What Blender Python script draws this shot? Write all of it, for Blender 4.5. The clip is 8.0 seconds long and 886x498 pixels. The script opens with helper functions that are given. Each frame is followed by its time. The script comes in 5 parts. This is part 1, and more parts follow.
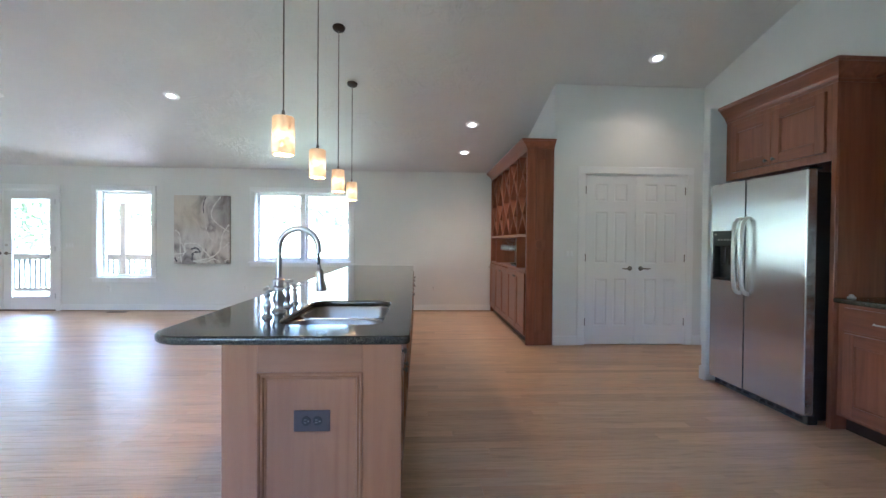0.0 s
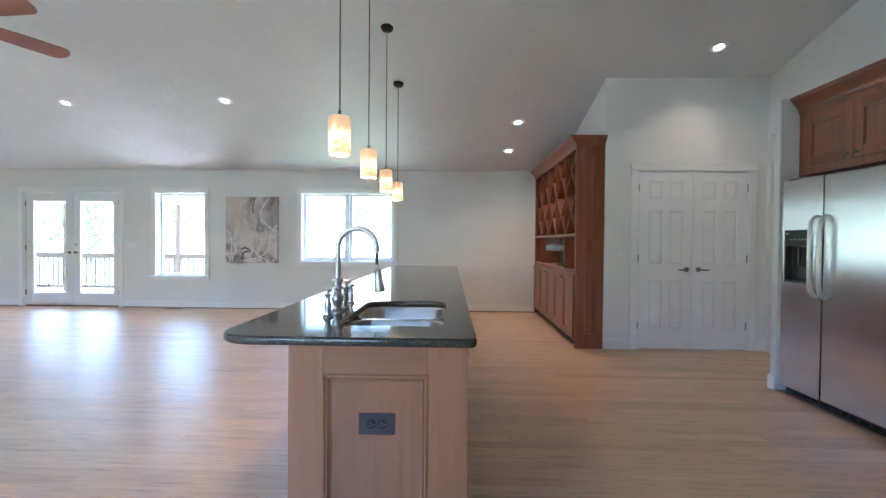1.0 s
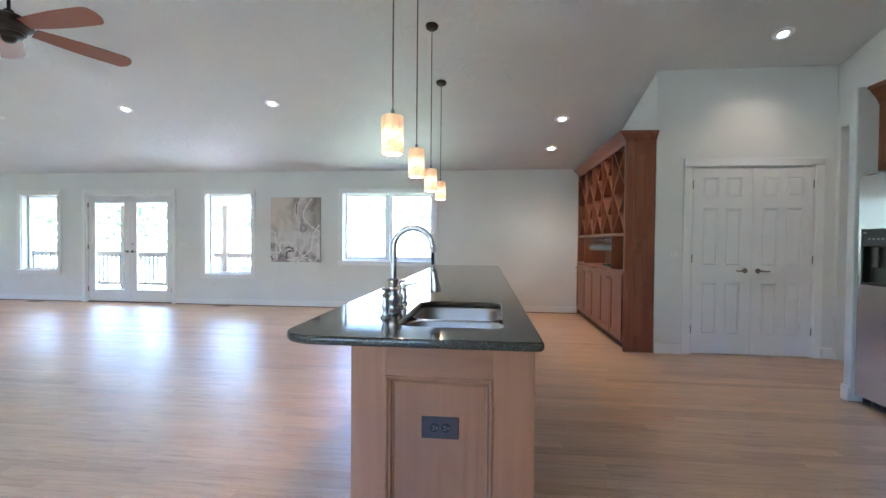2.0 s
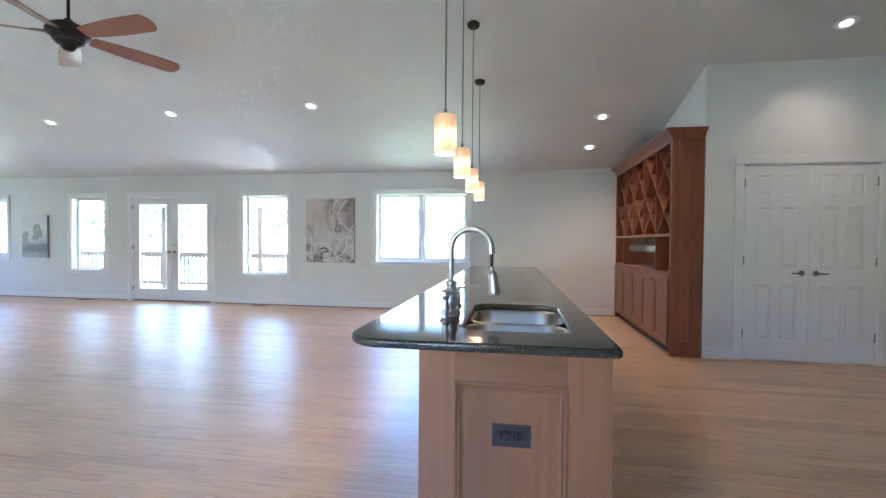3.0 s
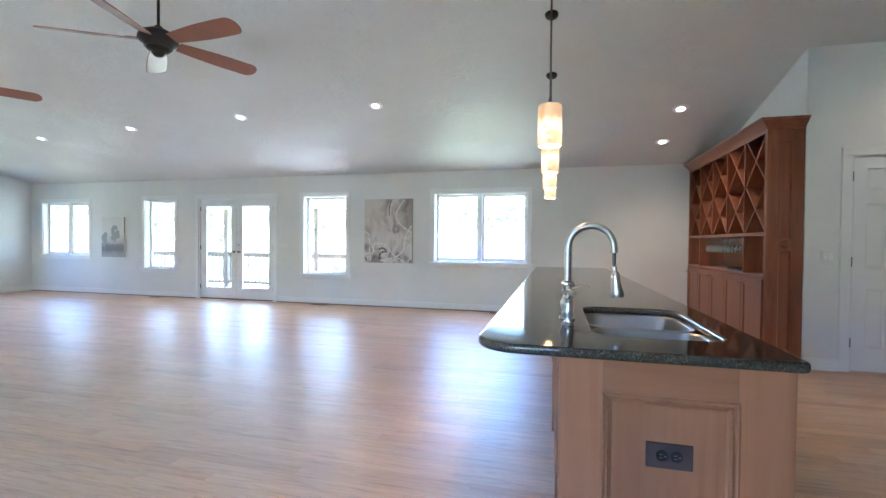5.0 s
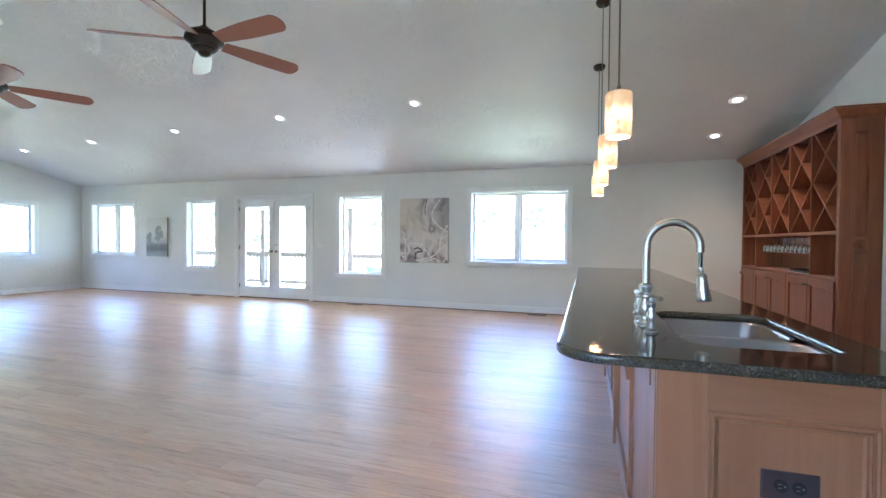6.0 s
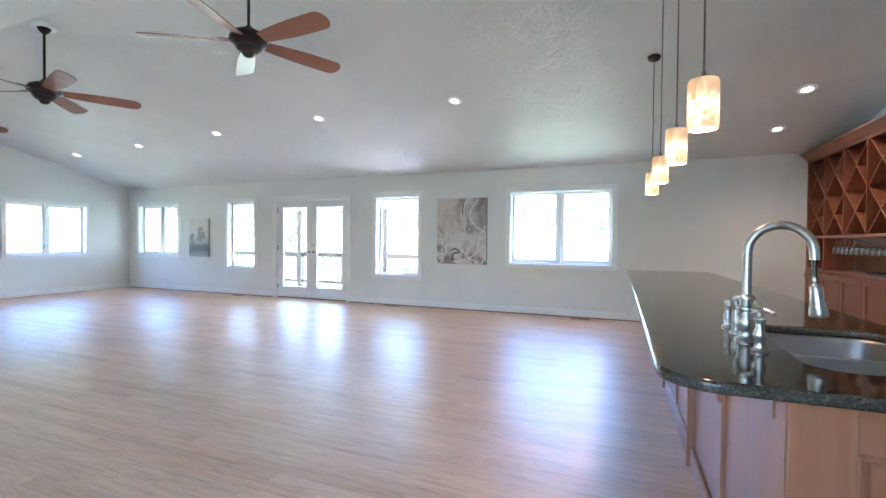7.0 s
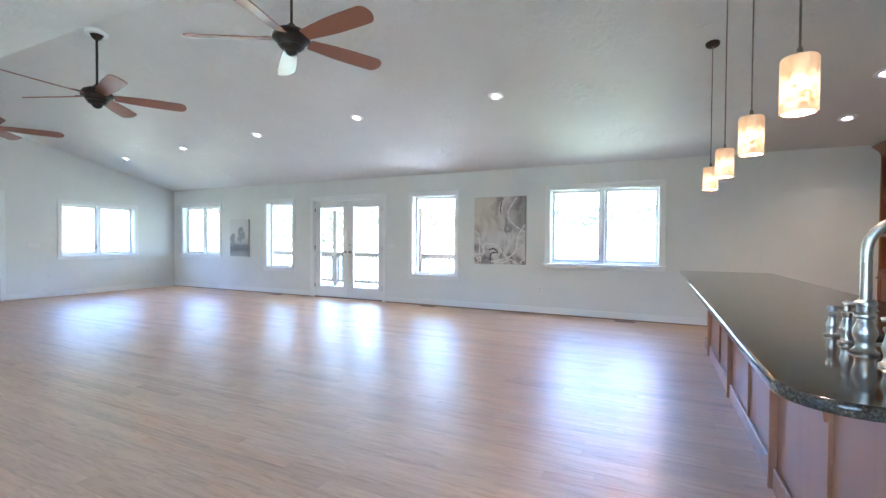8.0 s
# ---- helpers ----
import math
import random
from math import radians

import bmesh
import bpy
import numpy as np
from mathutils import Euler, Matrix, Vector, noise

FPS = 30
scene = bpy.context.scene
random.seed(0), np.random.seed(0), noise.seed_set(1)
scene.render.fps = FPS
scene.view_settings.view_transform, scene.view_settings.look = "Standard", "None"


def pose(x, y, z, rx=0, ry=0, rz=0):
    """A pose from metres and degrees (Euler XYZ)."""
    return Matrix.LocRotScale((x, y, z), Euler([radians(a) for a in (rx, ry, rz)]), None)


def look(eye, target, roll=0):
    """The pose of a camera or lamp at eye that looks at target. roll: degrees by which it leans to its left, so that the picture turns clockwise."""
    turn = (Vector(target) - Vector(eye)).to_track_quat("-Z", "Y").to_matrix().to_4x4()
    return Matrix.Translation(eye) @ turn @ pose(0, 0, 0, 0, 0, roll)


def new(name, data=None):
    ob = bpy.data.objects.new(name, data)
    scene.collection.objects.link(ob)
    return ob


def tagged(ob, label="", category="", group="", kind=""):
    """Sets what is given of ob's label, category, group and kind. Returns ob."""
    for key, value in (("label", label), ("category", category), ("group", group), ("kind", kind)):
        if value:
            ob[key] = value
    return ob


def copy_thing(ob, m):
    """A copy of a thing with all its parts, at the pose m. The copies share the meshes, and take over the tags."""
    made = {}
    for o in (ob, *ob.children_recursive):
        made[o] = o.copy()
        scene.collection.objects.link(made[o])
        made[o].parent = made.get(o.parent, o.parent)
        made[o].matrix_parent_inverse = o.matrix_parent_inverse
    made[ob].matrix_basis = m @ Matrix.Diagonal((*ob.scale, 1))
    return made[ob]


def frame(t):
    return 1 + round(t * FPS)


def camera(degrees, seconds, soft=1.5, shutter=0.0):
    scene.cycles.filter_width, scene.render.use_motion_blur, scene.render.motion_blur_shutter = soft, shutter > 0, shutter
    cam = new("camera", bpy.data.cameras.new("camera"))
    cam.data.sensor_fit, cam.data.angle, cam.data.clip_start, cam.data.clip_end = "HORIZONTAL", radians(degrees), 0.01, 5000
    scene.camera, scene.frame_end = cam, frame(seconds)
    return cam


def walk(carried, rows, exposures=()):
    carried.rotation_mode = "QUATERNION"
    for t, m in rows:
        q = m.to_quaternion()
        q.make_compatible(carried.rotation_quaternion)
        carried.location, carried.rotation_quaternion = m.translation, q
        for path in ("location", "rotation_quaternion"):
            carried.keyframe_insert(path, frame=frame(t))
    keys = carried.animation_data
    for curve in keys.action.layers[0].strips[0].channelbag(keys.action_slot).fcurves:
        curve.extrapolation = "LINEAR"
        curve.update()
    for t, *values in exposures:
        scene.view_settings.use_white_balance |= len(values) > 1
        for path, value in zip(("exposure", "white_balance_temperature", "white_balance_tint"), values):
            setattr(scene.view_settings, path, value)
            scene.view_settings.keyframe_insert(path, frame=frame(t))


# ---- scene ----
cam = camera(89.8, 8.0)
EXPOSURE, KELVIN, TINT = 4.96, 4980, 14.8
PATH = [
    (0, (-0.602, -0.242, 1.219), (-0.495, 1.755, 1.189), 0.5),
    (0.5, (-0.662, -0.209, 1.218), (-0.636, 1.791, 1.188), 0.5),
    (1, (-0.713, -0.182, 1.218), (-0.769, 1.817, 1.186), 0.5),
    (1.5, (-0.765, -0.161, 1.217), (-0.9, 1.834, 1.183), 0.5),
    (3, (-0.991, -0.119, 1.22), (-1.307, 1.856, 1.186), 0.5),
    (3.5, (-1.09, -0.11, 1.22), (-1.446, 1.858, 1.188), 0.5),
    (4, (-1.178, -0.103, 1.217), (-1.576, 1.857, 1.184), 0.5),
    (4.5, (-1.257, -0.089, 1.21), (-1.698, 1.862, 1.178), 0.5),
    (6, (-1.515, 0.024, 1.194), (-2.128, 1.928, 1.163), 0.5),
    (6.5, (-1.613, 0.074, 1.203), (-2.289, 1.956, 1.17), 0.5),
    (7, (-1.702, 0.124, 1.214), (-2.44, 1.983, 1.18), 0.5),
    (7.5, (-1.785, 0.161, 1.209), (-2.585, 1.994, 1.176), 0.4),
    (8, (-1.863, 0.194, 1.206), (-2.726, 1.998, 1.171), 0.4),
]
walk(cam, [(t, look(eye, target, roll)) for t, eye, target, roll in PATH], exposures=[(0, EXPOSURE, KELVIN, TINT)])

# exterior daylight: hazy bright sky, sun behind the house
SUN_UP, SUN_AZ = 62.0, 95.0
world = bpy.data.worlds.new("sky_world")
scene.world = world
world.use_nodes = True
wn = world.node_tree.nodes
sky = wn.new("ShaderNodeTexSky")
sky.sky_type, sky.sun_disc = "NISHITA", False
sky.sun_elevation, sky.sun_rotation = radians(SUN_UP), radians(SUN_AZ)
sky.air_density, sky.dust_density = 1.0, 2.0
wn["Background"].inputs["Strength"].default_value = 0.15
world.node_tree.links.new(sky.outputs[0], wn["Background"].inputs["Color"])
sun = new("sun", bpy.data.lights.new("sun", "SUN"))
sun.data.energy, sun.data.angle, sun.data.color = 5.0, radians(0.6), (1.0, 0.96, 0.91)
az = radians(SUN_AZ)
sun.matrix_world = look((60 * math.sin(az), 60 * math.cos(az), 60 * math.tan(radians(SUN_UP))), (0, 0, 0))

# ---- helpers for materials and meshes ----


def material(name, base=(0.8, 0.8, 0.8), rough=0.5, metal=0.0, spec=0.5):
    m = bpy.data.materials.new(name)
    m.use_nodes = True
    p = m.node_tree.nodes["Principled BSDF"]
    p.inputs["Base Color"].default_value = (*base, 1)
    p.inputs["Roughness"].default_value = rough
    p.inputs["Metallic"].default_value = metal
    p.inputs["Specular IOR Level"].default_value = spec
    return m


def node(m, kind, **values):
    n = m.node_tree.nodes.new(kind)
    for key, value in values.items():
        n.inputs[key.replace("_", " ")].default_value = value
    return n


def wire(m, a, b):
    m.node_tree.links.new(a, b)


def bsdf(m):
    return m.node_tree.nodes["Principled BSDF"]


def coords(m, scale=(1, 1, 1), space="Object", offset=None):
    tc = node(m, "ShaderNodeTexCoord")
    mp = node(m, "ShaderNodeMapping")
    mp.inputs["Scale"].default_value = scale
    wire(m, tc.outputs[space], mp.inputs["Vector"])
    if offset is not None:
        wire(m, offset, mp.inputs["Location"])
    return mp.outputs["Vector"]


def noisy(m, vec, scale=5.0, detail=4.0, rough=0.55, distortion=0.0):
    n = node(m, "ShaderNodeTexNoise", Scale=scale, Detail=detail, Roughness=rough, Distortion=distortion)
    wire(m, vec, n.inputs["Vector"])
    return n.outputs["Fac"]


def ramp(m, fac, stops):
    r = node(m, "ShaderNodeValToRGB")
    el = r.color_ramp.elements
    while len(el) < len(stops):
        el.new(0.5)
    for e, (at, col) in zip(el, stops):
        e.position, e.color = at, (*col, 1) if len(col) == 3 else col
    wire(m, fac, r.inputs["Fac"])
    return r.outputs["Color"]


def mixed(m, a, b, fac, blend="MIX"):
    n = node(m, "ShaderNodeMix")
    n.data_type, n.blend_type = "RGBA", blend
    for value, slot in ((fac, 0), (a, 6), (b, 7)):
        if hasattr(value, "is_linked"):
            wire(m, value, n.inputs[slot])
        else:
            n.inputs[slot].default_value = value if slot == 0 else (*value, 1)
    return n.outputs[2]


def ranged(m, fac, lo, hi, a=0.3, b=0.7):
    n = node(m, "ShaderNodeMapRange")
    for slot, v in ((1, a), (2, b), (3, lo), (4, hi)):
        n.inputs[slot].default_value = v
    wire(m, fac, n.inputs[0])
    return n.outputs[0]


def bumped(m, height, strength=0.2, distance=0.002):
    b = node(m, "ShaderNodeBump", Strength=strength, Distance=distance)
    wire(m, height, b.inputs["Height"])
    wire(m, b.outputs["Normal"], bsdf(m).inputs["Normal"])


def paint(name, col, rough=0.6, bump=0.1, size=90.0, spread=0.03):
    """Rolled paint: faint mottling and orange peel."""
    m = material(name, col, rough)
    v = coords(m)
    dark = tuple(c * (1 - 2 * spread) for c in col)
    wire(m, mixed(m, dark, col, ranged(m, noisy(m, v, 1.3, 5), 0, 1)), bsdf(m).inputs["Base Color"])
    wire(m, ranged(m, noisy(m, v, 3.0), rough - 0.06, rough + 0.06), bsdf(m).inputs["Roughness"])
    bumped(m, noisy(m, v, size, 3), bump, 0.001)
    return m


def wood(name, dark, mid, light, axis=2, rough=0.35, grain=26.0, coat=0.0, cloud=0.55):
    """Stained wood with stretched grain along one axis, and board-to-board variation."""
    m = material(name, mid, rough)
    info = node(m, "ShaderNodeObjectInfo")
    shift = node(m, "ShaderNodeCombineXYZ")
    mul = node(m, "ShaderNodeMath")
    mul.operation = "MULTIPLY"
    mul.inputs[1].default_value = 37.0
    wire(m, info.outputs["Random"], mul.inputs[0])
    for k in "XYZ":
        wire(m, mul.outputs[0], shift.inputs[k])
    scale = [1.0, 1.0, 1.0]
    scale[axis] = 0.06
    v = coords(m, scale, offset=shift.outputs[0])
    g = noisy(m, v, grain, 6, 0.6, 0.6)
    broad = noisy(m, coords(m, [s * 0.5 + 0.02 for s in scale], offset=shift.outputs[0]), 7.0, 3)
    c = ramp(m, g, ((0.28, dark), (0.5, mid), (0.75, light)))
    c = mixed(m, c, tuple(x * 0.72 for x in mid), ranged(m, broad, 0.0, cloud))
    hue = node(m, "ShaderNodeHueSaturation")
    wire(m, c, hue.inputs["Color"])
    wire(m, ranged(m, info.outputs["Random"], 0.88, 1.1, 0, 1), hue.inputs["Value"])
    wire(m, hue.outputs["Color"], bsdf(m).inputs["Base Color"])
    wire(m, ranged(m, g, rough - 0.06, rough + 0.08), bsdf(m).inputs["Roughness"])
    bsdf(m).inputs["Coat Weight"].default_value = coat
    bsdf(m).inputs["Coat Roughness"].default_value = 0.2
    bumped(m, g, 0.12, 0.0008)
    return m


def metal(name, col, rough, brush=None, relief=0.012):
    m = material(name, col, rough, 1.0)
    if brush is not None:
        g = noisy(m, coords(m, brush), 60.0, 4, 0.7)
        wire(m, ranged(m, g, rough - 0.05, rough + 0.07), bsdf(m).inputs["Roughness"])
        bumped(m, g, relief, 0.0002)
    else:
        wire(m, ranged(m, noisy(m, coords(m), 9.0), rough - 0.04, rough + 0.05), bsdf(m).inputs["Roughness"])
    return m


def glow(name, col, strength):
    m = material(name, (0.8, 0.8, 0.8), 0.5)
    bsdf(m).inputs["Emission Color"].default_value = (*col, 1)
    bsdf(m).inputs["Emission Strength"].default_value = strength
    return m


# ---- materials ----
WALL = paint("wall_paint", (0.77, 0.78, 0.755), 0.55, 0.12, 140)
TRIM = paint("trim_paint", (0.82, 0.83, 0.82), 0.35, 0.03, 60, 0.01)
DOORP = paint("door_paint", (0.80, 0.81, 0.81), 0.4, 0.06, 200, 0.015)
EXT = paint("exterior_siding", (0.72, 0.72, 0.70), 0.7)

CEIL = material("trowelled_ceiling", (0.70, 0.70, 0.68), 0.42)
cv = coords(CEIL)
blot = noisy(CEIL, cv, 5.2, 7, 0.66, 1.8)
patchy = ranged(CEIL, noisy(CEIL, cv, 1.3, 3), 0.0, 1.0, 0.46, 0.60)
wire(CEIL, ranged(CEIL, patchy, 0.50, 0.34, 0.0, 1.0), bsdf(CEIL).inputs["Roughness"])
wire(CEIL, mixed(CEIL, (0.65, 0.65, 0.635), (0.71, 0.71, 0.695), ranged(CEIL, noisy(CEIL, cv, 0.8), 0, 1)), bsdf(CEIL).inputs["Base Color"])
trowel = node(CEIL, "ShaderNodeMath")
trowel.operation = "MULTIPLY"
wire(CEIL, ramp(CEIL, blot, ((0.39, (0, 0, 0)), (0.50, (0.55, 0.55, 0.55)), (0.59, (1, 1, 1)))), trowel.inputs[0])
wire(CEIL, ranged(CEIL, patchy, 0.22, 1.0, 0.0, 1.0), trowel.inputs[1])
bumped(CEIL, trowel.outputs[0], 0.65, 0.012)

CHERRY = wood("cherry_cabinet_wood", (0.185, 0.058, 0.027), (0.275, 0.092, 0.044), (0.355, 0.132, 0.066), 2, 0.34, 22, 0.15)
CHERRY_H = wood("cherry_cabinet_wood_across", (0.185, 0.058, 0.027), (0.275, 0.092, 0.044), (0.355, 0.132, 0.066), 1, 0.34, 22, 0.15)
MAPLE = wood("island_wood", (0.275, 0.112, 0.045), (0.335, 0.146, 0.063), (0.385, 0.176, 0.082), 2, 0.38, 18, 0.2)
MAPLE_H = wood("island_wood_across", (0.275, 0.112, 0.045), (0.335, 0.146, 0.063), (0.385, 0.176, 0.082), 0, 0.38, 18, 0.2)
BLADE = paint("fan_blade_veneer", (0.28, 0.092, 0.045), 0.34, 0.02, 60, 0.07)
bsdf(BLADE).inputs["Coat Weight"].default_value = 1.0
bsdf(BLADE).inputs["Coat Roughness"].default_value = 0.16
DARKHOLE = paint("cabinet_toe_kick", (0.05, 0.022, 0.014), 0.6)

# oak strip flooring
OAK = material("oak_floor", (0.5, 0.34, 0.2), 0.3)
oi = node(OAK, "ShaderNodeObjectInfo")
gi = node(OAK, "ShaderNodeNewGeometry")
add = node(OAK, "ShaderNodeMath")
add.operation = "ADD"
wire(OAK, oi.outputs["Random"], add.inputs[0])
wire(OAK, gi.outputs["Random Per Island"], add.inputs[1])
fr = node(OAK, "ShaderNodeMath")
fr.operation = "FRACT"
wire(OAK, add.outputs[0], fr.inputs[0])
osh = node(OAK, "ShaderNodeCombineXYZ")
om = node(OAK, "ShaderNodeMath")
om.operation = "MULTIPLY"
om.inputs[1].default_value = 53.0
wire(OAK, fr.outputs[0], om.inputs[0])
wire(OAK, om.outputs[0], osh.inputs["X"])
wire(OAK, om.outputs[0], osh.inputs["Y"])
ov = coords(OAK, (0.09, 1.0, 1.0), offset=osh.outputs[0])
og = noisy(OAK, ov, 42.0, 6, 0.62, 0.8)
oc = ramp(OAK, og, ((0.25, (0.41, 0.236, 0.121)), (0.48, (0.58, 0.367, 0.208)), (0.75, (0.665, 0.447, 0.272))))
tone = ramp(OAK, fr.outputs[0], ((0.0, (0.80, 0.73, 0.66)), (0.12, (0.93, 0.90, 0.87)), (0.5, (1.0, 1.0, 1.0)), (0.85, (1.09, 1.07, 1.04)), (1.0, (0.95, 0.84, 0.75))))
oc = mixed(OAK, oc, tone, 1.0, "MULTIPLY")
streak = noisy(OAK, coords(OAK, (0.05, 1.0, 1.0), offset=osh.outputs[0]), 21.0, 4, 0.6, 0.4)
oc = mixed(OAK, oc, (0.235, 0.115, 0.052), ranged(OAK, streak, 0.0, 0.6, 0.62, 0.74))
wire(OAK, oc, bsdf(OAK).inputs["Base Color"])
wire(OAK, ranged(OAK, noisy(OAK, coords(OAK), 2.2, 4), 0.38, 0.50), bsdf(OAK).inputs["Roughness"])
bsdf(OAK).inputs["Specular IOR Level"].default_value = 0.9
bsdf(OAK).inputs["Coat Weight"].default_value = 0.4
bsdf(OAK).inputs["Coat Roughness"].default_value = 0.37
obump = node(OAK, "ShaderNodeMath")
obump.operation = "ADD"
wire(OAK, og, obump.inputs[0])
wire(OAK, noisy(OAK, coords(OAK, (0.35, 1, 1)), 9.0, 2), obump.inputs[1])
bumped(OAK, obump.outputs[0], 0.05, 0.0008)
OAKGAP = paint("floor_joint", (0.24, 0.15, 0.09), 0.6)

# polished dark granite
GRANITE = material("dark_granite", (0.03, 0.035, 0.03), 0.06)
gv = coords(GRANITE)
vor = node(GRANITE, "ShaderNodeTexVoronoi", Scale=240.0)
wire(GRANITE, gv, vor.inputs["Vector"])
gc = ramp(GRANITE, vor.outputs["Color"], ((0.0, (0.020, 0.018, 0.013)), (0.45, (0.050, 0.044, 0.032)), (0.72, (0.105, 0.090, 0.064)), (0.95, (0.19, 0.16, 0.115))))
gc = mixed(GRANITE, gc, (0.042, 0.038, 0.029), ranged(GRANITE, noisy(GRANITE, gv, 30.0, 4), 0.0, 0.75))
wire(GRANITE, gc, bsdf(GRANITE).inputs["Base Color"])
wire(GRANITE, ranged(GRANITE, noisy(GRANITE, gv, 6.0), 0.05, 0.10), bsdf(GRANITE).inputs["Roughness"])

STEEL = material("brushed_steel", (0.58, 0.58, 0.575), 0.24, 1.0)
grain_way = node(STEEL, "ShaderNodeCombineXYZ", X=0.0, Y=1.0, Z=0.0)
wire(STEEL, grain_way.outputs[0], bsdf(STEEL).inputs["Tangent"])
bsdf(STEEL).inputs["Anisotropic"].default_value = 0.97
brushed = noisy(STEEL, coords(STEEL, (1, 1, 0.01)), 400.0, 2)
sway = noisy(STEEL, coords(STEEL, (1, 0.5, 1.6)), 2.6, 2)
bumped(STEEL, sway, 0.25, 0.004)
wire(STEEL, mixed(STEEL, (0.57, 0.575, 0.575), (0.63, 0.635, 0.635), brushed), bsdf(STEEL).inputs["Base Color"])
SINKM = metal("sink_steel", (0.40, 0.37, 0.335), 0.34, (0.1, 1, 1))
NICKEL = metal("brushed_nickel", (0.56, 0.545, 0.52), 0.34)
BRONZE = metal("dark_bronze", (0.055, 0.047, 0.043), 0.42)
PEWTER = metal("pewter_knob", (0.22, 0.20, 0.18), 0.35)
BLACK = paint("black_plastic", (0.012, 0.012, 0.013), 0.35, 0.05)
CHARCOAL = paint("charcoal_panel", (0.03, 0.03, 0.033), 0.25, 0.02)
PLATE = paint("white_plastic", (0.78, 0.78, 0.76), 0.35, 0.01)
BROWNPL = paint("brown_plastic", (0.055, 0.038, 0.036), 0.4, 0.02)
SLOT = paint("outlet_slot", (0.015, 0.012, 0.012), 0.5, 0.02)
RAILW = wood("porch_rail_wood", (0.16, 0.12, 0.09), (0.24, 0.18, 0.135), (0.33, 0.26, 0.20), 0, 0.7, 20)
DECKW = wood("weathered_deck_wood", (0.36, 0.325, 0.28), (0.45, 0.41, 0.36), (0.55, 0.51, 0.46), 0, 0.7, 20)
POSTW = wood("porch_post_wood", (0.16, 0.12, 0.09), (0.22, 0.165, 0.125), (0.30, 0.235, 0.18), 2, 0.7, 20)
IRON = paint("grey_iron", (0.025, 0.025, 0.025), 0.5, 0.05)
CUSHION = paint("blue_grey_cushion", (0.20, 0.25, 0.31), 0.85, 0.3, 300)
VENTM = paint("brown_register", (0.14, 0.085, 0.05), 0.45)

PANE = bpy.data.materials.new("window_glass")
PANE.use_nodes = True
PANE.node_tree.nodes.remove(PANE.node_tree.nodes["Principled BSDF"])
pt = node(PANE, "ShaderNodeBsdfTransparent", Color=(0.97, 0.985, 0.98, 1))
pg = node(PANE, "ShaderNodeBsdfGlossy", Roughness=0.0)
pl = node(PANE, "ShaderNodeLayerWeight", Blend=0.5)
pp = node(PANE, "ShaderNodeMath")
pp.operation = "POWER"
pp.inputs[1].default_value = 5.0
wire(PANE, pl.outputs["Facing"], pp.inputs[0])
pf = node(PANE, "ShaderNodeMath")
pf.operation = "MULTIPLY_ADD"
pf.inputs[1].default_value, pf.inputs[2].default_value = 0.95, 0.035
wire(PANE, pp.outputs[0], pf.inputs[0])
pm = node(PANE, "ShaderNodeMixShader")
wire(PANE, pf.outputs[0], pm.inputs[0])
wire(PANE, pt.outputs[0], pm.inputs[1])
wire(PANE, pg.outputs[0], pm.inputs[2])
wire(PANE, pm.outputs[0], PANE.node_tree.nodes["Material Output"].inputs["Surface"])

GLASS = bpy.data.materials.new("clear_stemware")
GLASS.use_nodes = True
GLASS.node_tree.nodes.remove(GLASS.node_tree.nodes["Principled BSDF"])
st_t = node(GLASS, "ShaderNodeBsdfTransparent", Color=(0.96, 0.97, 0.97, 1))
st_g = node(GLASS, "ShaderNodeBsdfGlossy", Roughness=0.08)
st_l = node(GLASS, "ShaderNodeLayerWeight", Blend=0.5)
st_f = node(GLASS, "ShaderNodeMath")
st_f.operation = "MULTIPLY_ADD"
st_f.inputs[1].default_value, st_f.inputs[2].default_value = 0.55, 0.10
wire(GLASS, st_l.outputs["Facing"], st_f.inputs[0])
st_m = node(GLASS, "ShaderNodeMixShader")
wire(GLASS, st_f.outputs[0], st_m.inputs[0])
wire(GLASS, st_t.outputs[0], st_m.inputs[1])
wire(GLASS, st_g.outputs[0], st_m.inputs[2])
wire(GLASS, st_m.outputs[0], GLASS.node_tree.nodes["Material Output"].inputs["Surface"])

# glowing alabaster shade
ALAB = material("alabaster_shade", (0.74, 0.52, 0.31), 0.4)
av = coords(ALAB)
an = noisy(ALAB, av, 15.0, 6, 0.66, 1.2)
spots = noisy(ALAB, av, 38.0, 3, 0.6, 0.6)
ac = ramp(ALAB, an, ((0.36, (0.80, 0.30, 0.075)), (0.46, (1.0, 0.50, 0.18)), (0.60, (1.0, 0.64, 0.32))))
ac = mixed(ALAB, ac, (0.30, 0.075, 0.012), ranged(ALAB, spots, 0.0, 0.9, 0.54, 0.62))
wire(ALAB, ac, bsdf(ALAB).inputs["Emission Color"])
sep = node(ALAB, "ShaderNodeSeparateXYZ")
wire(ALAB, av, sep.inputs[0])
rise = node(ALAB, "ShaderNodeMath")
rise.operation = "MULTIPLY_ADD"
rise.inputs[1].default_value = 0.10
wire(ALAB, an, rise.inputs[0])
wire(ALAB, sep.outputs["Z"], rise.inputs[2])
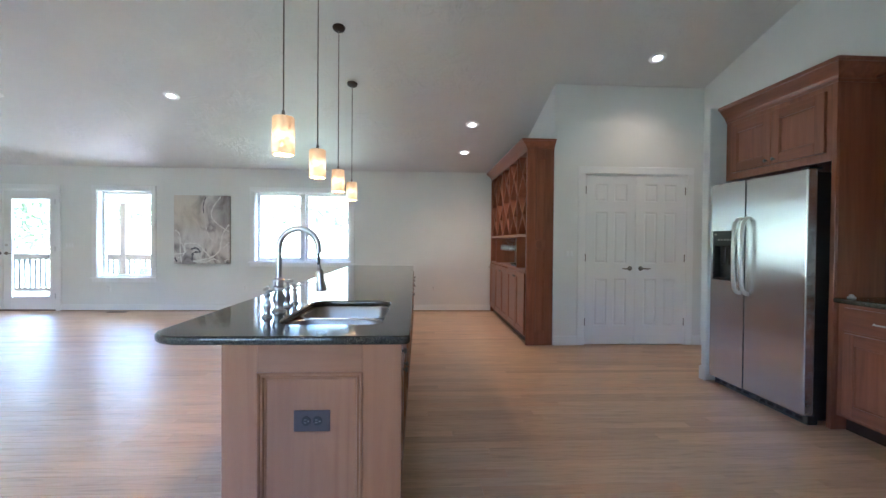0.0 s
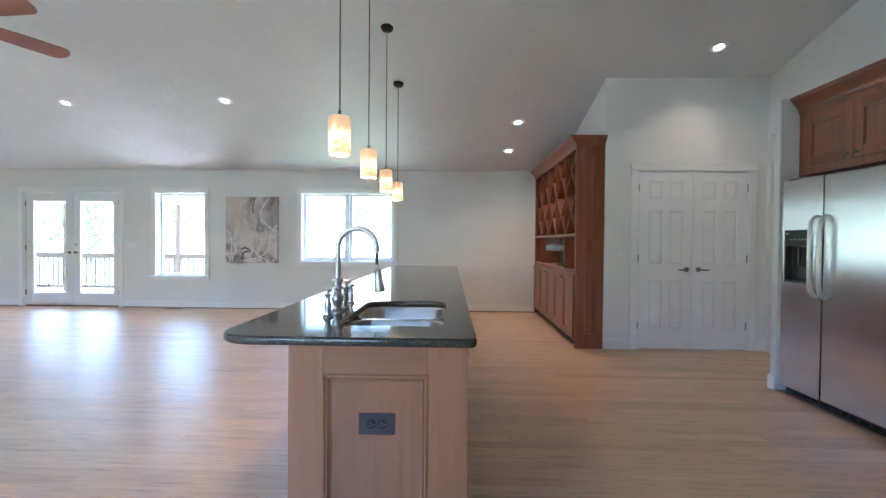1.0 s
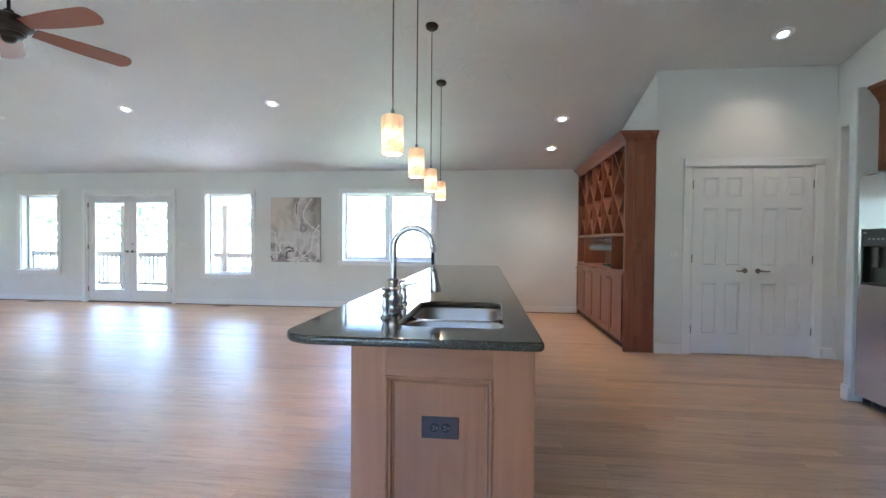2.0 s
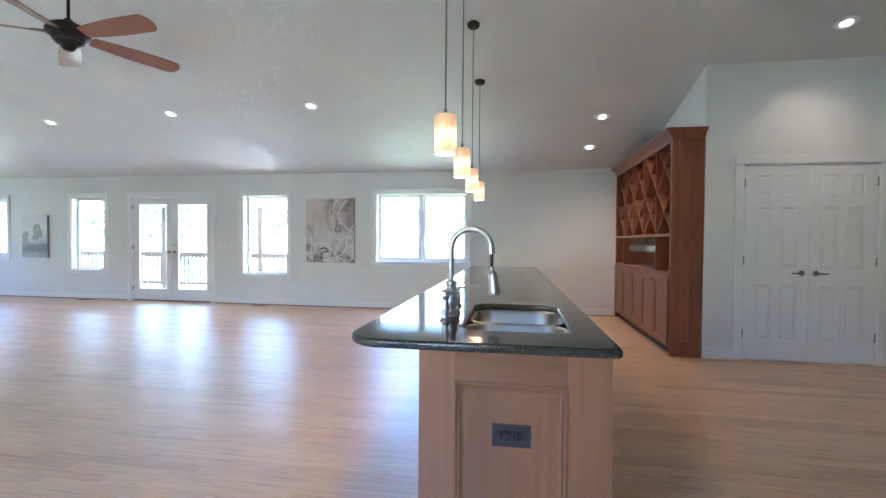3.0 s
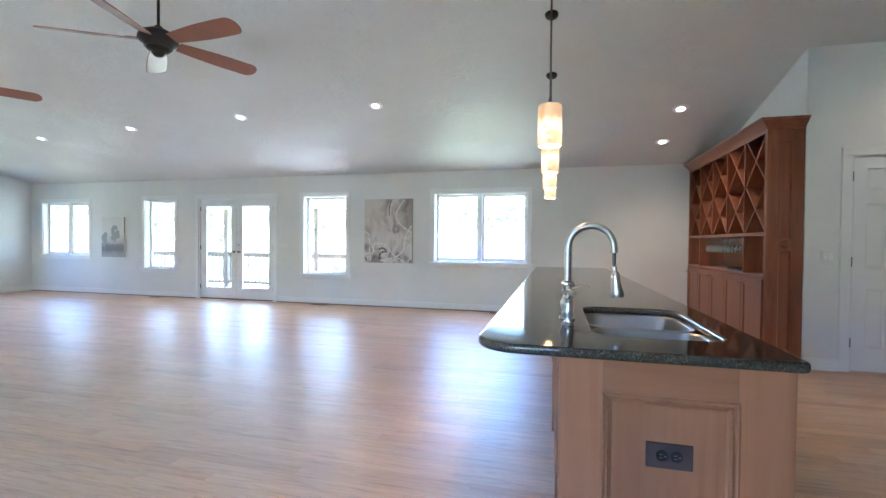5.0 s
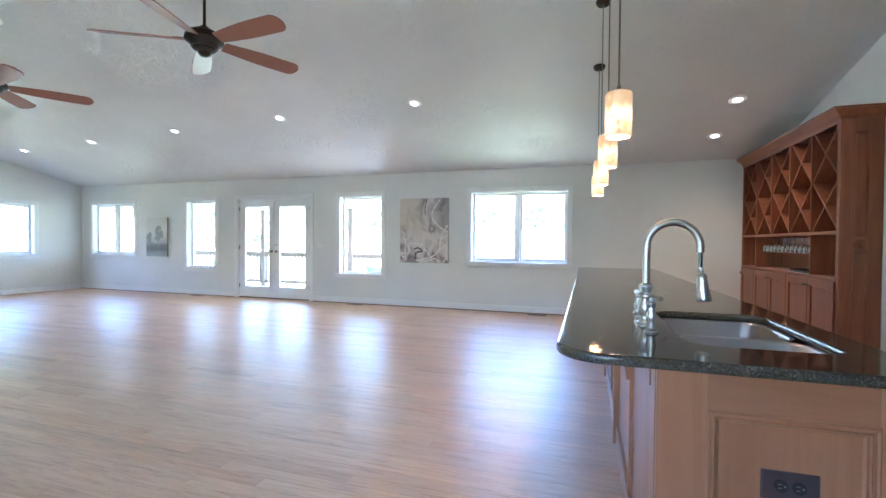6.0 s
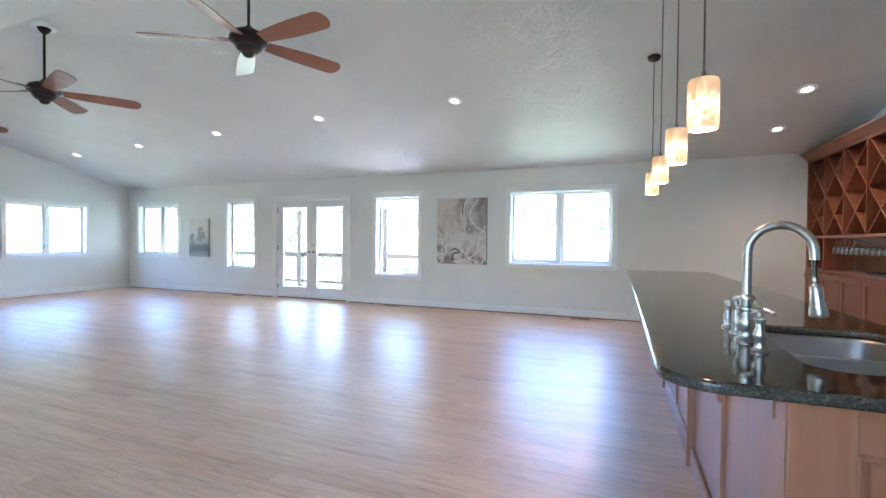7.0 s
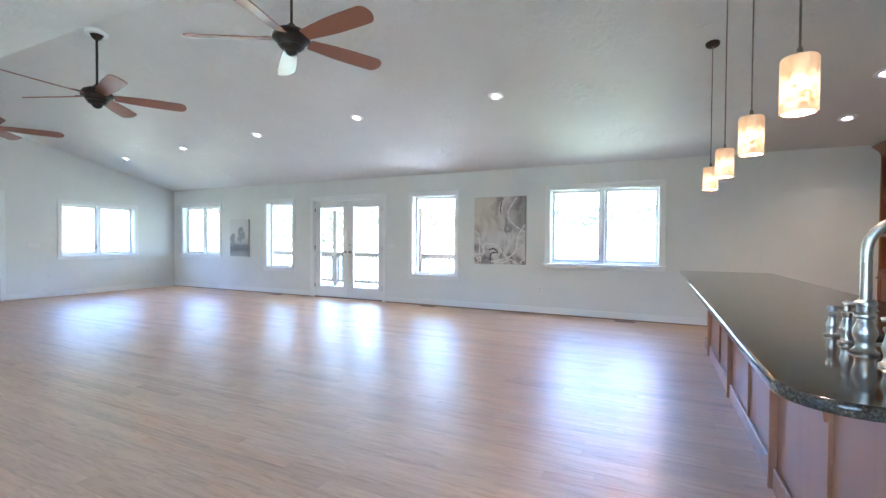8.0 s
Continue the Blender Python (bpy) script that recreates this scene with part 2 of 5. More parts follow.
# the bulb stands in the lower half: its glow fades towards both rims
wire(ALAB, ramp(ALAB, ranged(ALAB, rise.outputs[0], 0, 1, -0.068, 0.168), ((0.0, (0.026,) * 3), (0.14, (0.045,) * 3), (0.32, (0.10,) * 3), (0.52, (0.10,) * 3), (0.70, (0.030,) * 3), (1.0, (0.017,) * 3))), bsdf(ALAB).inputs["Emission Strength"])
BULB = glow("recessed_bulb", (1.0, 0.92, 0.80), 1.2)


def bm_box(bm, lo, hi, bevel=0.0, seg=1):
    """A box between two corners, added to bm, with optional bevelled edges."""
    c = [(a + b) / 2 for a, b in zip(lo, hi)]
    s = [abs(b - a) for a, b in zip(lo, hi)]
    made = bmesh.ops.create_cube(bm, size=1.0, matrix=Matrix.Translation(c) @ Matrix.Diagonal((*s, 1)))
    if bevel > 0:
        edges = list({e for v in made["verts"] for e in v.link_edges})
        bmesh.ops.bevel(bm, geom=edges, offset=min(bevel, min(s) * 0.45), segments=seg, affect="EDGES", profile=0.5)
    return bm


def box(lo, hi, bevel=0.0, seg=1):
    return bm_box(bmesh.new(), lo, hi, bevel, seg)


def boxes(*items, bevel=0.0):
    bm = bmesh.new()
    for lo, hi in items:
        bm_box(bm, lo, hi, bevel)
    return bm


def lathe(profile, seg=20, centre=(0, 0, 0), close=False):
    """A body of revolution about z from (radius, height) pairs."""
    bm = bmesh.new()
    rings = []
    for r, h in profile:
        if r < 1e-5:
            rings.append([bm.verts.new((centre[0], centre[1], centre[2] + h))])
        else:
            rings.append([bm.verts.new((centre[0] + r * math.cos(2 * math.pi * k / seg), centre[1] + r * math.sin(2 * math.pi * k / seg), centre[2] + h)) for k in range(seg)])
    for a, b in zip(rings, rings[1:]):
        for k in range(seg):
            j = (k + 1) % seg
            if len(a) == 1 and len(b) == 1:
                break
            if len(a) == 1:
                bm.faces.new((a[0], b[j], b[k]))
            elif len(b) == 1:
                bm.faces.new((a[k], a[j], b[0]))
            else:
                bm.faces.new((a[k], a[j], b[j], b[k]))
    bmesh.ops.recalc_face_normals(bm, faces=bm.faces)
    return bm


def tube(points, radius, seg=10, caps=True):
    """A round tube along points; radius may be a list."""
    bm = bmesh.new()
    pts = [Vector(p) for p in points]
    rad = radius if isinstance(radius, (list, tuple)) else [radius] * len(pts)
    rings, side = [], None
    for k, p in enumerate(pts):
        d = (pts[min(k + 1, len(pts) - 1)] - pts[max(k - 1, 0)]).normalized()
        if side is None:
            side = d.cross(Vector((0, 0, 1)) if abs(d.z) < 0.9 else Vector((1, 0, 0))).normalized()
        side = (side - d * side.dot(d)).normalized()
        up = d.cross(side)
        rings.append([bm.verts.new(p + rad[k] * (math.cos(2 * math.pi * j / seg) * side + math.sin(2 * math.pi * j / seg) * up)) for j in range(seg)])
    for a, b in zip(rings, rings[1:]):
        for j in range(seg):
            bm.faces.new((a[j], a[(j + 1) % seg], b[(j + 1) % seg], b[j]))
    if caps:
        bm.faces.new(rings[0])
        bm.faces.new(rings[-1])
    bmesh.ops.recalc_face_normals(bm, faces=bm.faces)
    return bm


def prism(outline, z0, z1, bevel=0.0, seg=2):
    """A plate with the given xy outline, and rounded rims."""
    bm = bmesh.new()
    base = bm.faces.new([bm.verts.new((x, y, z0)) for x, y in outline])
    up = bmesh.ops.extrude_face_region(bm, geom=[base])
    bmesh.ops.translate(bm, vec=(0, 0, z1 - z0), verts=[v for v in up["geom"] if isinstance(v, bmesh.types.BMVert)])
    bmesh.ops.recalc_face_normals(bm, faces=bm.faces)
    if bevel > 0:
        rims = [e for e in bm.edges if abs(e.verts[0].co.z - e.verts[1].co.z) < 1e-6]
        bmesh.ops.bevel(bm, geom=rims, offset=bevel, segments=seg, affect="EDGES", profile=0.5)
    return bm


def moved(bm, m):
    bmesh.ops.transform(bm, matrix=m, verts=bm.verts)
    return bm


def part(name, bm, mat, parent=None, label="", smooth=False, flat_top=False):
    me = bpy.data.meshes.new(name)
    bm.normal_update()
    bm.to_mesh(me)
    bm.free()
    me.materials.append(mat)
    if smooth:
        me.polygons.foreach_set("use_smooth", [True] * len(me.polygons))
        me.set_sharp_from_angle(angle=radians(38))
        if flat_top:
            me.polygons.foreach_set("use_smooth", [abs(q.normal.z) < 0.99 for q in me.polygons])
    ob = new(name, me)
    ob.parent = parent
    if label:
        ob["label"] = label
    return ob


def thing(name, place, label, category, group="", kind="", turn=0.0):
    ob = new(name)
    ob.empty_display_size = 0.1
    ob.matrix_basis = pose(*place, 0, 0, turn)
    return tagged(ob, label, category, group, kind)


def structure(name, bm, mat, label, category, smooth=False):
    return tagged(part(name, bm, mat, smooth=smooth), label, category, kind="structure")


# ---- plan of the room ----
FAR, WEST, EAST, SOUTH = 7.62, -13.18, 2.82, -1.62
EAVE, SLOPE, RIDGE_Y = 2.46, 0.244, 3.0
PANTRY_Y, PANTRY_X = 4.975, 0.995


def ceiling_z(y):
    return EAVE + SLOPE * (FAR - y if y > RIDGE_Y else y - (2 * RIDGE_Y - FAR))


def wall_mesh(axis, at, thick, a0, a1, z0, z1, holes):
    """A wall in the plane axis = at, thickened by thick, from a0 to a1 along the other axis, with holes (a0, a1, z0, z1) right through it."""
    bm = bmesh.new()

    def place(a, z, d):
        return (a, at + d, z) if axis == "y" else (at + d, a, z)

    def quad(*pts):
        bm.faces.new([bm.verts.new(place(*p)) for p in pts])

    cuts_a = sorted({a0, a1, *[h[0] for h in holes], *[h[1] for h in holes]})
    cuts_z = sorted({z0, z1, *[h[2] for h in holes], *[h[3] for h in holes]})
    cuts_z = [z for z in cuts_z if z0 <= z <= z1]
    for p, q in zip(cuts_a, cuts_a[1:]):
        for r, s in zip(cuts_z, cuts_z[1:]):
            if any(h[0] <= (p + q) / 2 <= h[1] and h[2] <= (r + s) / 2 <= h[3] for h in holes):
                continue
            for d in (0, thick):
                quad((p, r, d), (q, r, d), (q, s, d), (p, s, d))
    for p, q, r, s in [*holes, (a0, a1, z0, z1)]:
        quad((p, r, 0), (p, r, thick), (p, s, thick), (p, s, 0))
        quad((q, r, 0), (q, r, thick), (q, s, thick), (q, s, 0))
        quad((p, s, 0), (q, s, 0), (q, s, thick), (p, s, thick))
        quad((p, r, 0), (q, r, 0), (q, r, thick), (p, r, thick))
    bmesh.ops.remove_doubles(bm, verts=bm.verts, dist=1e-5)
    bmesh.ops.recalc_face_normals(bm, faces=bm.faces)
    return bm


def gable(bm, x0, x1, y0, y1):
    """The part of an end wall above the eaves, up to the ridge, between y0 and y1."""
    ys = [y0] + ([RIDGE_Y] if y0 < RIDGE_Y < y1 else []) + [y1]
    low = [(y, EAVE) for y in ys]
    top = [(y, ceiling_z(y) + 0.05) for y in ys]
    ring = [low[0], low[-1], *reversed(top)]
    a = [bm.verts.new((x0, y, z)) for y, z in ring]
    b = [bm.verts.new((x1, y, z)) for y, z in ring]
    bm.faces.new(a)
    bm.faces.new(b)
    for k in range(len(ring)):
        j = (k + 1) % len(ring)
        bm.faces.new((a[k], a[j], b[j], b[k]))
    bmesh.ops.recalc_face_normals(bm, faces=bm.faces)
    return bm


T = 0.17
# openings: along the wall, then heights
WIN_A, WIN_B, WIN_D, WIN_E = (-12.82, -11.45, 0.84, 2.03), (-9.89, -9.10, 0.60, 2.05), (-6.07, -5.17, 0.58, 2.06), (-3.45, -1.81, 0.86, 2.07)
FRENCH = (-8.50, -6.73, 0.0, 2.06)
WIN_L = (5.19, 6.65, 0.85, 1.95)
DOOR_W = (3.36, 4.20, 0.0, 2.04)
HALL = (3.745, 4.93, 0.0, 2.45)

structure("wall_north", wall_mesh("y", FAR, T, WEST - T, EAST + T, 0, 2.6, [WIN_A, WIN_B, WIN_D, WIN_E, FRENCH]), WALL, "long pale grey-white painted wall with windows and doors", "wall")
structure("wall_west", gable(wall_mesh("x", WEST, -T, SOUTH, FAR, 0, EAVE, [WIN_L, DOOR_W]), WEST, WEST - T, SOUTH, FAR), WALL, "pale painted gable end wall with a double window", "wall")
structure("wall_east", gable(wall_mesh("x", EAST, T, SOUTH, PANTRY_Y + 0.12, 0, EAVE, [HALL]), EAST, EAST + T, SOUTH, FAR), WALL, "pale painted gable wall behind the kitchen", "wall")
# unseen openings, added and sized to bring fill light from behind the camera
ADDED_OPEN = [(-9.4, -8.6, 0.65, 2.12), (-6.6, -5.0, 0.65, 2.12), (-3.2, -1.4, 0.65, 2.12)]
structure("wall_south", wall_mesh("y", SOUTH, -T, WEST - T, EAST + T, 0, 2.6, ADDED_OPEN), WALL, "plain pale painted wall", "wall")


def ceiling_side(name, y0, y1):
    bm = bmesh.new()
    x0, x1, t = WEST - 0.3, EAST + 0.3, 0.22
    v = [bm.verts.new((x, y, ceiling_z(y) + d)) for d in (0, t) for x, y in ((x0, y0), (x1, y0), (x1, y1), (x0, y1))]
    for f in ((0, 1, 2, 3), (4, 7, 6, 5), (0, 4, 5, 1), (1, 5, 6, 2), (2, 6, 7, 3), (3, 7, 4, 0)):
        bm.faces.new([v[k] for k in f])
    bmesh.ops.recalc_face_normals(bm, faces=bm.faces)
    return structure(name, bm, CEIL, "sloping pale ceiling with a trowelled plaster texture", "ceiling")


ceiling_side("ceiling_north", RIDGE_Y, FAR + 0.12)
ceiling_side("ceiling_south", SOUTH - 0.12, RIDGE_Y)

# pantry box: front wall with a double door opening, and the return wall behind the wine hutch
PDOOR = (1.37, 2.62, 0.0, 2.055)
structure("wall_pantry", wall_mesh("y", PANTRY_Y, 0.12, PANTRY_X, EAST, 0, 3.2, [PDOOR]), WALL, "pale painted wall round the pantry doors", "wall")
structure("wall_pantry_side", wall_mesh("x", PANTRY_X, 0.12, PANTRY_Y + 0.12, FAR, 0, 3.2, []), WALL, "pale painted return wall behind the hutch", "wall")
structure("wall_fridge_end", box((1.975, 3.60, 0), (EAST, 3.672, 2.43), 0.006), WALL, "short white wall end beside the refrigerator", "wall")
structure("wall_hall", wall_mesh("x", EAST + 1.4, 0.1, 3.0, 6.4, 0, 2.6, []), WALL, "plain pale hall wall", "wall")
structure("wall_hall_end", wall_mesh("y", 6.4, 0.1, EAST, EAST + 1.5, 0, 2.6, []), WALL, "plain pale hall wall", "wall")
structure("wall_hall_near", wall_mesh("y", 3.0, -0.1, EAST + T, EAST + 1.5, 0, 2.6, []), WALL, "plain pale hall wall", "wall")
structure("ceiling_hall", box((EAST + T, 2.9, 2.5), (EAST + 1.5, 6.5, 2.6)), CEIL, "flat pale hall ceiling", "ceiling")

# ---- trim, windows and doors ----


def window(name, place, turn, w, h, lights, label, latch=False):
    """A cased window: place is the lower inner corner of its opening, x runs along the wall, y outwards."""
    win = thing(name, place, label, "window", kind="structure", turn=turn)
    c, t = 0.078, 0.02
    part("casing", box((-c, -t, -0.005), (0.004, 0.0, h - 0.004), 0.004), TRIM, win)
    part("casing", box((w - 0.004, -t, -0.005), (w + c, 0.0, h - 0.004), 0.004), TRIM, win)
    part("casing", box((-c, -t - 0.002, h - 0.004), (w + c, 0.0, h + c), 0.004), TRIM, win)
    part("window_sill", box((-c - 0.02, -0.05, -0.026), (w + c + 0.02, 0.03, -0.005), 0.006, 2), TRIM, win)
    part("apron", box((-c, -0.016, -0.09), (w + c, 0.0, -0.026), 0.004), TRIM, win)
    j = 0.016
    fb = bmesh.new()
    for lo, hi in (((0, 0.002, 0), (j, 0.165, h)), ((w - j, 0.002, 0), (w, 0.165, h)), ((j, 0.002, h - j), (w - j, 0.165, h)), ((j, 0.031, 0), (w - j, 0.165, j))):
        bm_box(fb, lo, hi, 0.002)
    part("window_frame", fb, TRIM, win)
    mull = 0.05
    span = (w - 2 * j - mull * (lights - 1)) / lights
    s, foot = (0.040, 0.016) if lights == 1 else (0.044, 0.05)
    for k in range(lights):
        x0 = j + k * (span + mull)
        x1 = x0 + span
        sash = boxes(((x0 + 0.002, 0.112, j), (x0 + s, 0.152, h - j)), ((x1 - s, 0.112, j), (x1 - 0.002, 0.152, h - j)), ((x0 + s, 0.113, h - j - s), (x1 - s, 0.151, h - j - 0.001)), ((x0 + s, 0.113, j + 0.001), (x1 - s, 0.151, j + foot)), bevel=0.003)
        so = part("sash", sash, TRIM, win)
        pane = part("pane", box((x0 + s - 0.005, 0.129, j + foot), (x1 - s + 0.005, 0.134, h - j - s + 0.005)), PANE, so)
        pane.visible_shadow = False
        if k < lights - 1:
            part("mullion", box((x1 + 0.001, 0.07, j), (x1 + mull - 0.001, 0.16, h - j), 0.003), TRIM, win)
        if latch and k == 0:
            lb = box((x1 - 0.028, 0.09, h * 0.12), (x1 - 0.012, 0.113, h * 0.12 + 0.03), 0.003)
            bm_box(lb, (x1 - 0.024, 0.078, h * 0.12 + 0.02), (x1 - 0.016, 0.094, h * 0.12 + 0.11), 0.003)
            part("latch", lb, PEWTER, win, "small grey casement latch")
    return win


def window_north(name, o, lights, label, latch=False):
    return window(name, (o[0], FAR, o[2]), 0, o[1] - o[0], o[3] - o[2], lights, label, latch)


window_north("window_1", WIN_A, 2, "white double casement window near the corner", True)
window_north("window_2", WIN_B, 1, "tall narrow white fixed window beside the french doors")
window_north("window_3", WIN_D, 1, "tall white fixed window looking on the porch")
window_north("window_4", WIN_E, 2, "wide white double casement window above the island's end", True)
window("window_5", (WEST, WIN_L[0], WIN_L[2]), 90, WIN_L[1] - WIN_L[0], WIN_L[3] - WIN_L[2], 2, "white double casement window in the gable wall", True)


# windows made up for the added south openings, which let fill daylight in
for n, o in enumerate(ADDED_OPEN):
    window(f"window_{6 + n}", (o[1], SOUTH, o[2]), 180, o[1] - o[0], o[3] - o[2], 2, "white double window added in the unseen rear wall for fill light")


def door_casing(parent, w, h, c=0.078, t=0.02):
    part("casing", box((-c, -t, 0), (0.0, 0.0, h), 0.004), TRIM, parent)
    part("casing", box((w, -t, 0), (w + c, 0.0, h), 0.004), TRIM, parent)
    part("casing", box((-c, -t - 0.002, h), (w + c, 0.0, h + c), 0.004), TRIM, parent)


def lever(parent, x, z, y, side, mat=NICKEL):
    """A lever handle with a round rose; side is the way the lever points along x."""
    bm = lathe(((0.0, 0.0), (0.026, 0.0), (0.028, 0.006), (0.02, 0.012), (0.010, 0.016), (0.010, 0.045), (0.0, 0.047)), 16)
    moved(bm, Matrix.Translation((x, y, z)) @ Matrix.Rotation(radians(90), 4, "X"))
    ob = part("door_handle", bm, mat, parent, "brushed metal lever handle", True)
    pts = [(x, y - 0.04, z), (x + side * 0.03, y - 0.046, z), (x + side * 0.07, y - 0.044, z - 0.004), (x + side * 0.105, y - 0.036, z + 0.001)]
    part("lever", tube(pts, [0.010, 0.009, 0.008, 0.006], 10), mat, ob, smooth=True)


def hinge(parent, x, z, y):
    bm = tube([(x, y, z - 0.045), (x, y, z + 0.045)], 0.006, 8)
    bm_box(bm, (x - 0.014, y + 0.002, z - 0.044), (x + 0.014, y + 0.006, z + 0.044))
    part("hinge", bm, PEWTER, parent, "grey metal butt hinge")


# french doors to the porch
fw, fh = FRENCH[1] - FRENCH[0], FRENCH[3]
fd = thing("door_1", (FRENCH[0], FAR, 0), "white french doors with full glass, closed", "door", kind="structure")
door_casing(fd, fw, fh)
part("door_frame", boxes(((0, 0.002, 0), (0.022, 0.165, fh)), ((fw - 0.022, 0.002, 0), (fw, 0.165, fh)), ((0.022, 0.002, fh - 0.02), (fw - 0.022, 0.165, fh)), bevel=0.002), TRIM, fd)
part("threshold", box((0.022, 0.0, 0.0), (fw - 0.022, 0.17, 0.018), 0.005), VENTM, fd, "brown metal threshold")
for k in (0, 1):
    x0, x1 = (0.026, fw / 2 - 0.002) if k == 0 else (fw / 2 + 0.002, fw - 0.026)
    y0, y1 = 0.03, 0.075
    gl, gr = (x0 + 0.125, x1 - 0.105) if k == 0 else (x0 + 0.125, x1 - 0.095)
    g0, g1 = 0.22, 1.905
    leaf = part("door_leaf", boxes(((x0, y0, 0.02), (gl, y1, fh - 0.024)), ((gr, y0, 0.02), (x1, y1, fh - 0.024)), ((gl, y0 + 0.001, 0.02), (gr, y1 - 0.001, g0)), ((gl, y0 + 0.001, g1), (gr, y1 - 0.001, fh - 0.024)), bevel=0.002), DOORP, fd)
    part("glazing_bead", boxes(((gl, y0 - 0.006, g0), (gl + 0.014, y0 + 0.012, g1)), ((gr - 0.014, y0 - 0.006, g0), (gr, y0 + 0.012, g1)), ((gl + 0.014, y0 - 0.006, g0), (gr - 0.014, y0 + 0.012, g0 + 0.014)), ((gl + 0.014, y0 - 0.006, g1 - 0.014), (gr - 0.014, y0 + 0.012, g1)), bevel=0.003), TRIM, leaf)
    pane = part("pane", box((gl + 0.002, 0.05, g0 + 0.002), (gr - 0.002, 0.056, g1 - 0.002)), PANE, leaf)
    pane.visible_shadow = False
    hx = x1 - 0.05 if k == 0 else x0 + 0.05
    lever(leaf, hx, 0.97, y0, -1 if k == 0 else 1, PEWTER)
    if k:
        part("deadbolt", moved(lathe(((0, 0), (0.024, 0), (0.022, 0.012), (0.0, 0.014)), 14), Matrix.Translation((hx, y0, 1.11)) @ Matrix.Rotation(radians(90), 4, "X")), NICKEL, leaf, smooth=True)
    for z in (0.25, 1.05, 1.85):
        hinge(leaf, 0.022 if k == 0 else fw - 0.022, z, 0.012)


def six_panel_leaf(parent, x0, x1, h, y0=0.003, t=0.035):
    """A moulded six-panel leaf: a slab with sunk, raised-field panels."""
    w = x1 - x0
    st = w * 0.175
    mid = w * 0.13
    cols = [(x0 + st, x0 + (w - mid) / 2), (x0 + (w + mid) / 2, x1 - st)]
    rows_z = [(0.235, 0.80), (0.985, 1.60), (1.725, 1.935)]
    bm = bmesh.new()
    bm_box(bm, (x0, y0 + 0.009, 0.012), (x1, y0 + t, h))
    zs = [0.012, *[z for r in rows_z for z in r], h]
    for a, b in ((x0, cols[0][0]), (cols[0][1], cols[1][0]), (cols[1][1], x1)):
        bm_box(bm, (a, y0, 0.012), (b, y0 + 0.0095, h), 0.0)
    for a, b in cols:
        for k in range(0, len(zs), 2):
            bm_box(bm, (a, y0, zs[k]), (b, y0 + 0.0095, zs[k + 1]), 0.0)
    leaf = part("door_leaf", bm, DOORP, parent)
    for a, b in cols:
        for r, s in rows_z:
            fld = bmesh.new()
            g = 0.012
            lo = [fld.verts.new(p) for p in ((a, y0 + 0.0012, r), (b, y0 + 0.0012, r), (b, y0 + 0.0012, s), (a, y0 + 0.0012, s))]
            m1 = [fld.verts.new(p) for p in ((a + g, y0 + 0.0085, r + g), (b - g, y0 + 0.0085, r + g), (b - g, y0 + 0.0085, s - g), (a + g, y0 + 0.0085, s - g))]
            g2 = 0.034
            m2 = [fld.verts.new(p) for p in ((a + g2, y0 + 0.002, r + g2), (b - g2, y0 + 0.002, r + g2), (b - g2, y0 + 0.002, s - g2), (a + g2, y0 + 0.002, s - g2))]
            for p, q in ((lo, m1), (m1, m2)):
                for k in range(4):
                    fld.faces.new((p[k], p[(k + 1) % 4], q[(k + 1) % 4], q[k]))
            fld.faces.new(m2)
            bmesh.ops.recalc_face_normals(fld, faces=fld.faces)
            part("door_panel", fld, DOORP, leaf)
    return leaf


pw, ph = PDOOR[1] - PDOOR[0], PDOOR[3]
pd = thing("door_2", (PDOOR[0], PANTRY_Y, 0), "white six-panel double pantry doors, closed", "door", kind="structure")
door_casing(pd, pw, ph, 0.085, 0.011)
part("door_frame", boxes(((0, 0.002, 0), (0.014, 0.118, ph)), ((pw - 0.014, 0.002, 0), (pw, 0.118, ph)), ((0.014, 0.002, ph - 0.012), (pw - 0.014, 0.118, ph))), TRIM, pd)
for k in (0, 1):
    x0, x1 = (0.017, pw / 2 - 0.0015) if k == 0 else (pw / 2 + 0.0015, pw - 0.017)
    leaf = six_panel_leaf(pd, x0, x1, ph - 0.016)
    lever(leaf, x1 - 0.065 if k == 0 else x0 + 0.065, 0.925, 0.003, -1 if k == 0 else 1, PEWTER)
    for z in (0.28, 1.05, 1.86):
        hinge(leaf, 0.014 if k == 0 else pw - 0.014, z, 0.004)
part("backing", box((0.014, 0.06, 0), (pw - 0.014, 0.1, ph - 0.012)), DOORP, pd)

wd = thing("door_3", (WEST, DOOR_W[0], 0), "white six-panel door in the gable wall, closed", "door", kind="structure", turn=90)
door_casing(wd, DOOR_W[1] - DOOR_W[0], DOOR_W[3])
six_panel_leaf(wd, 0.004, DOOR_W[1] - DOOR_W[0] - 0.004, DOOR_W[3] - 0.006, 0.03)
part("backing", box((0.0, 0.07, 0), (DOOR_W[1] - DOOR_W[0], 0.16, DOOR_W[3])), DOORP, wd)


def baseboard(lo, hi):
    """A painted skirting board with an eased top."""
    bm = bm_box(bmesh.new(), (*lo, 0.0), (*hi, 0.115), 0.004)
    tagged(part("baseboard", bm, TRIM), "white painted baseboard along the wall", "baseboard", kind="structure")


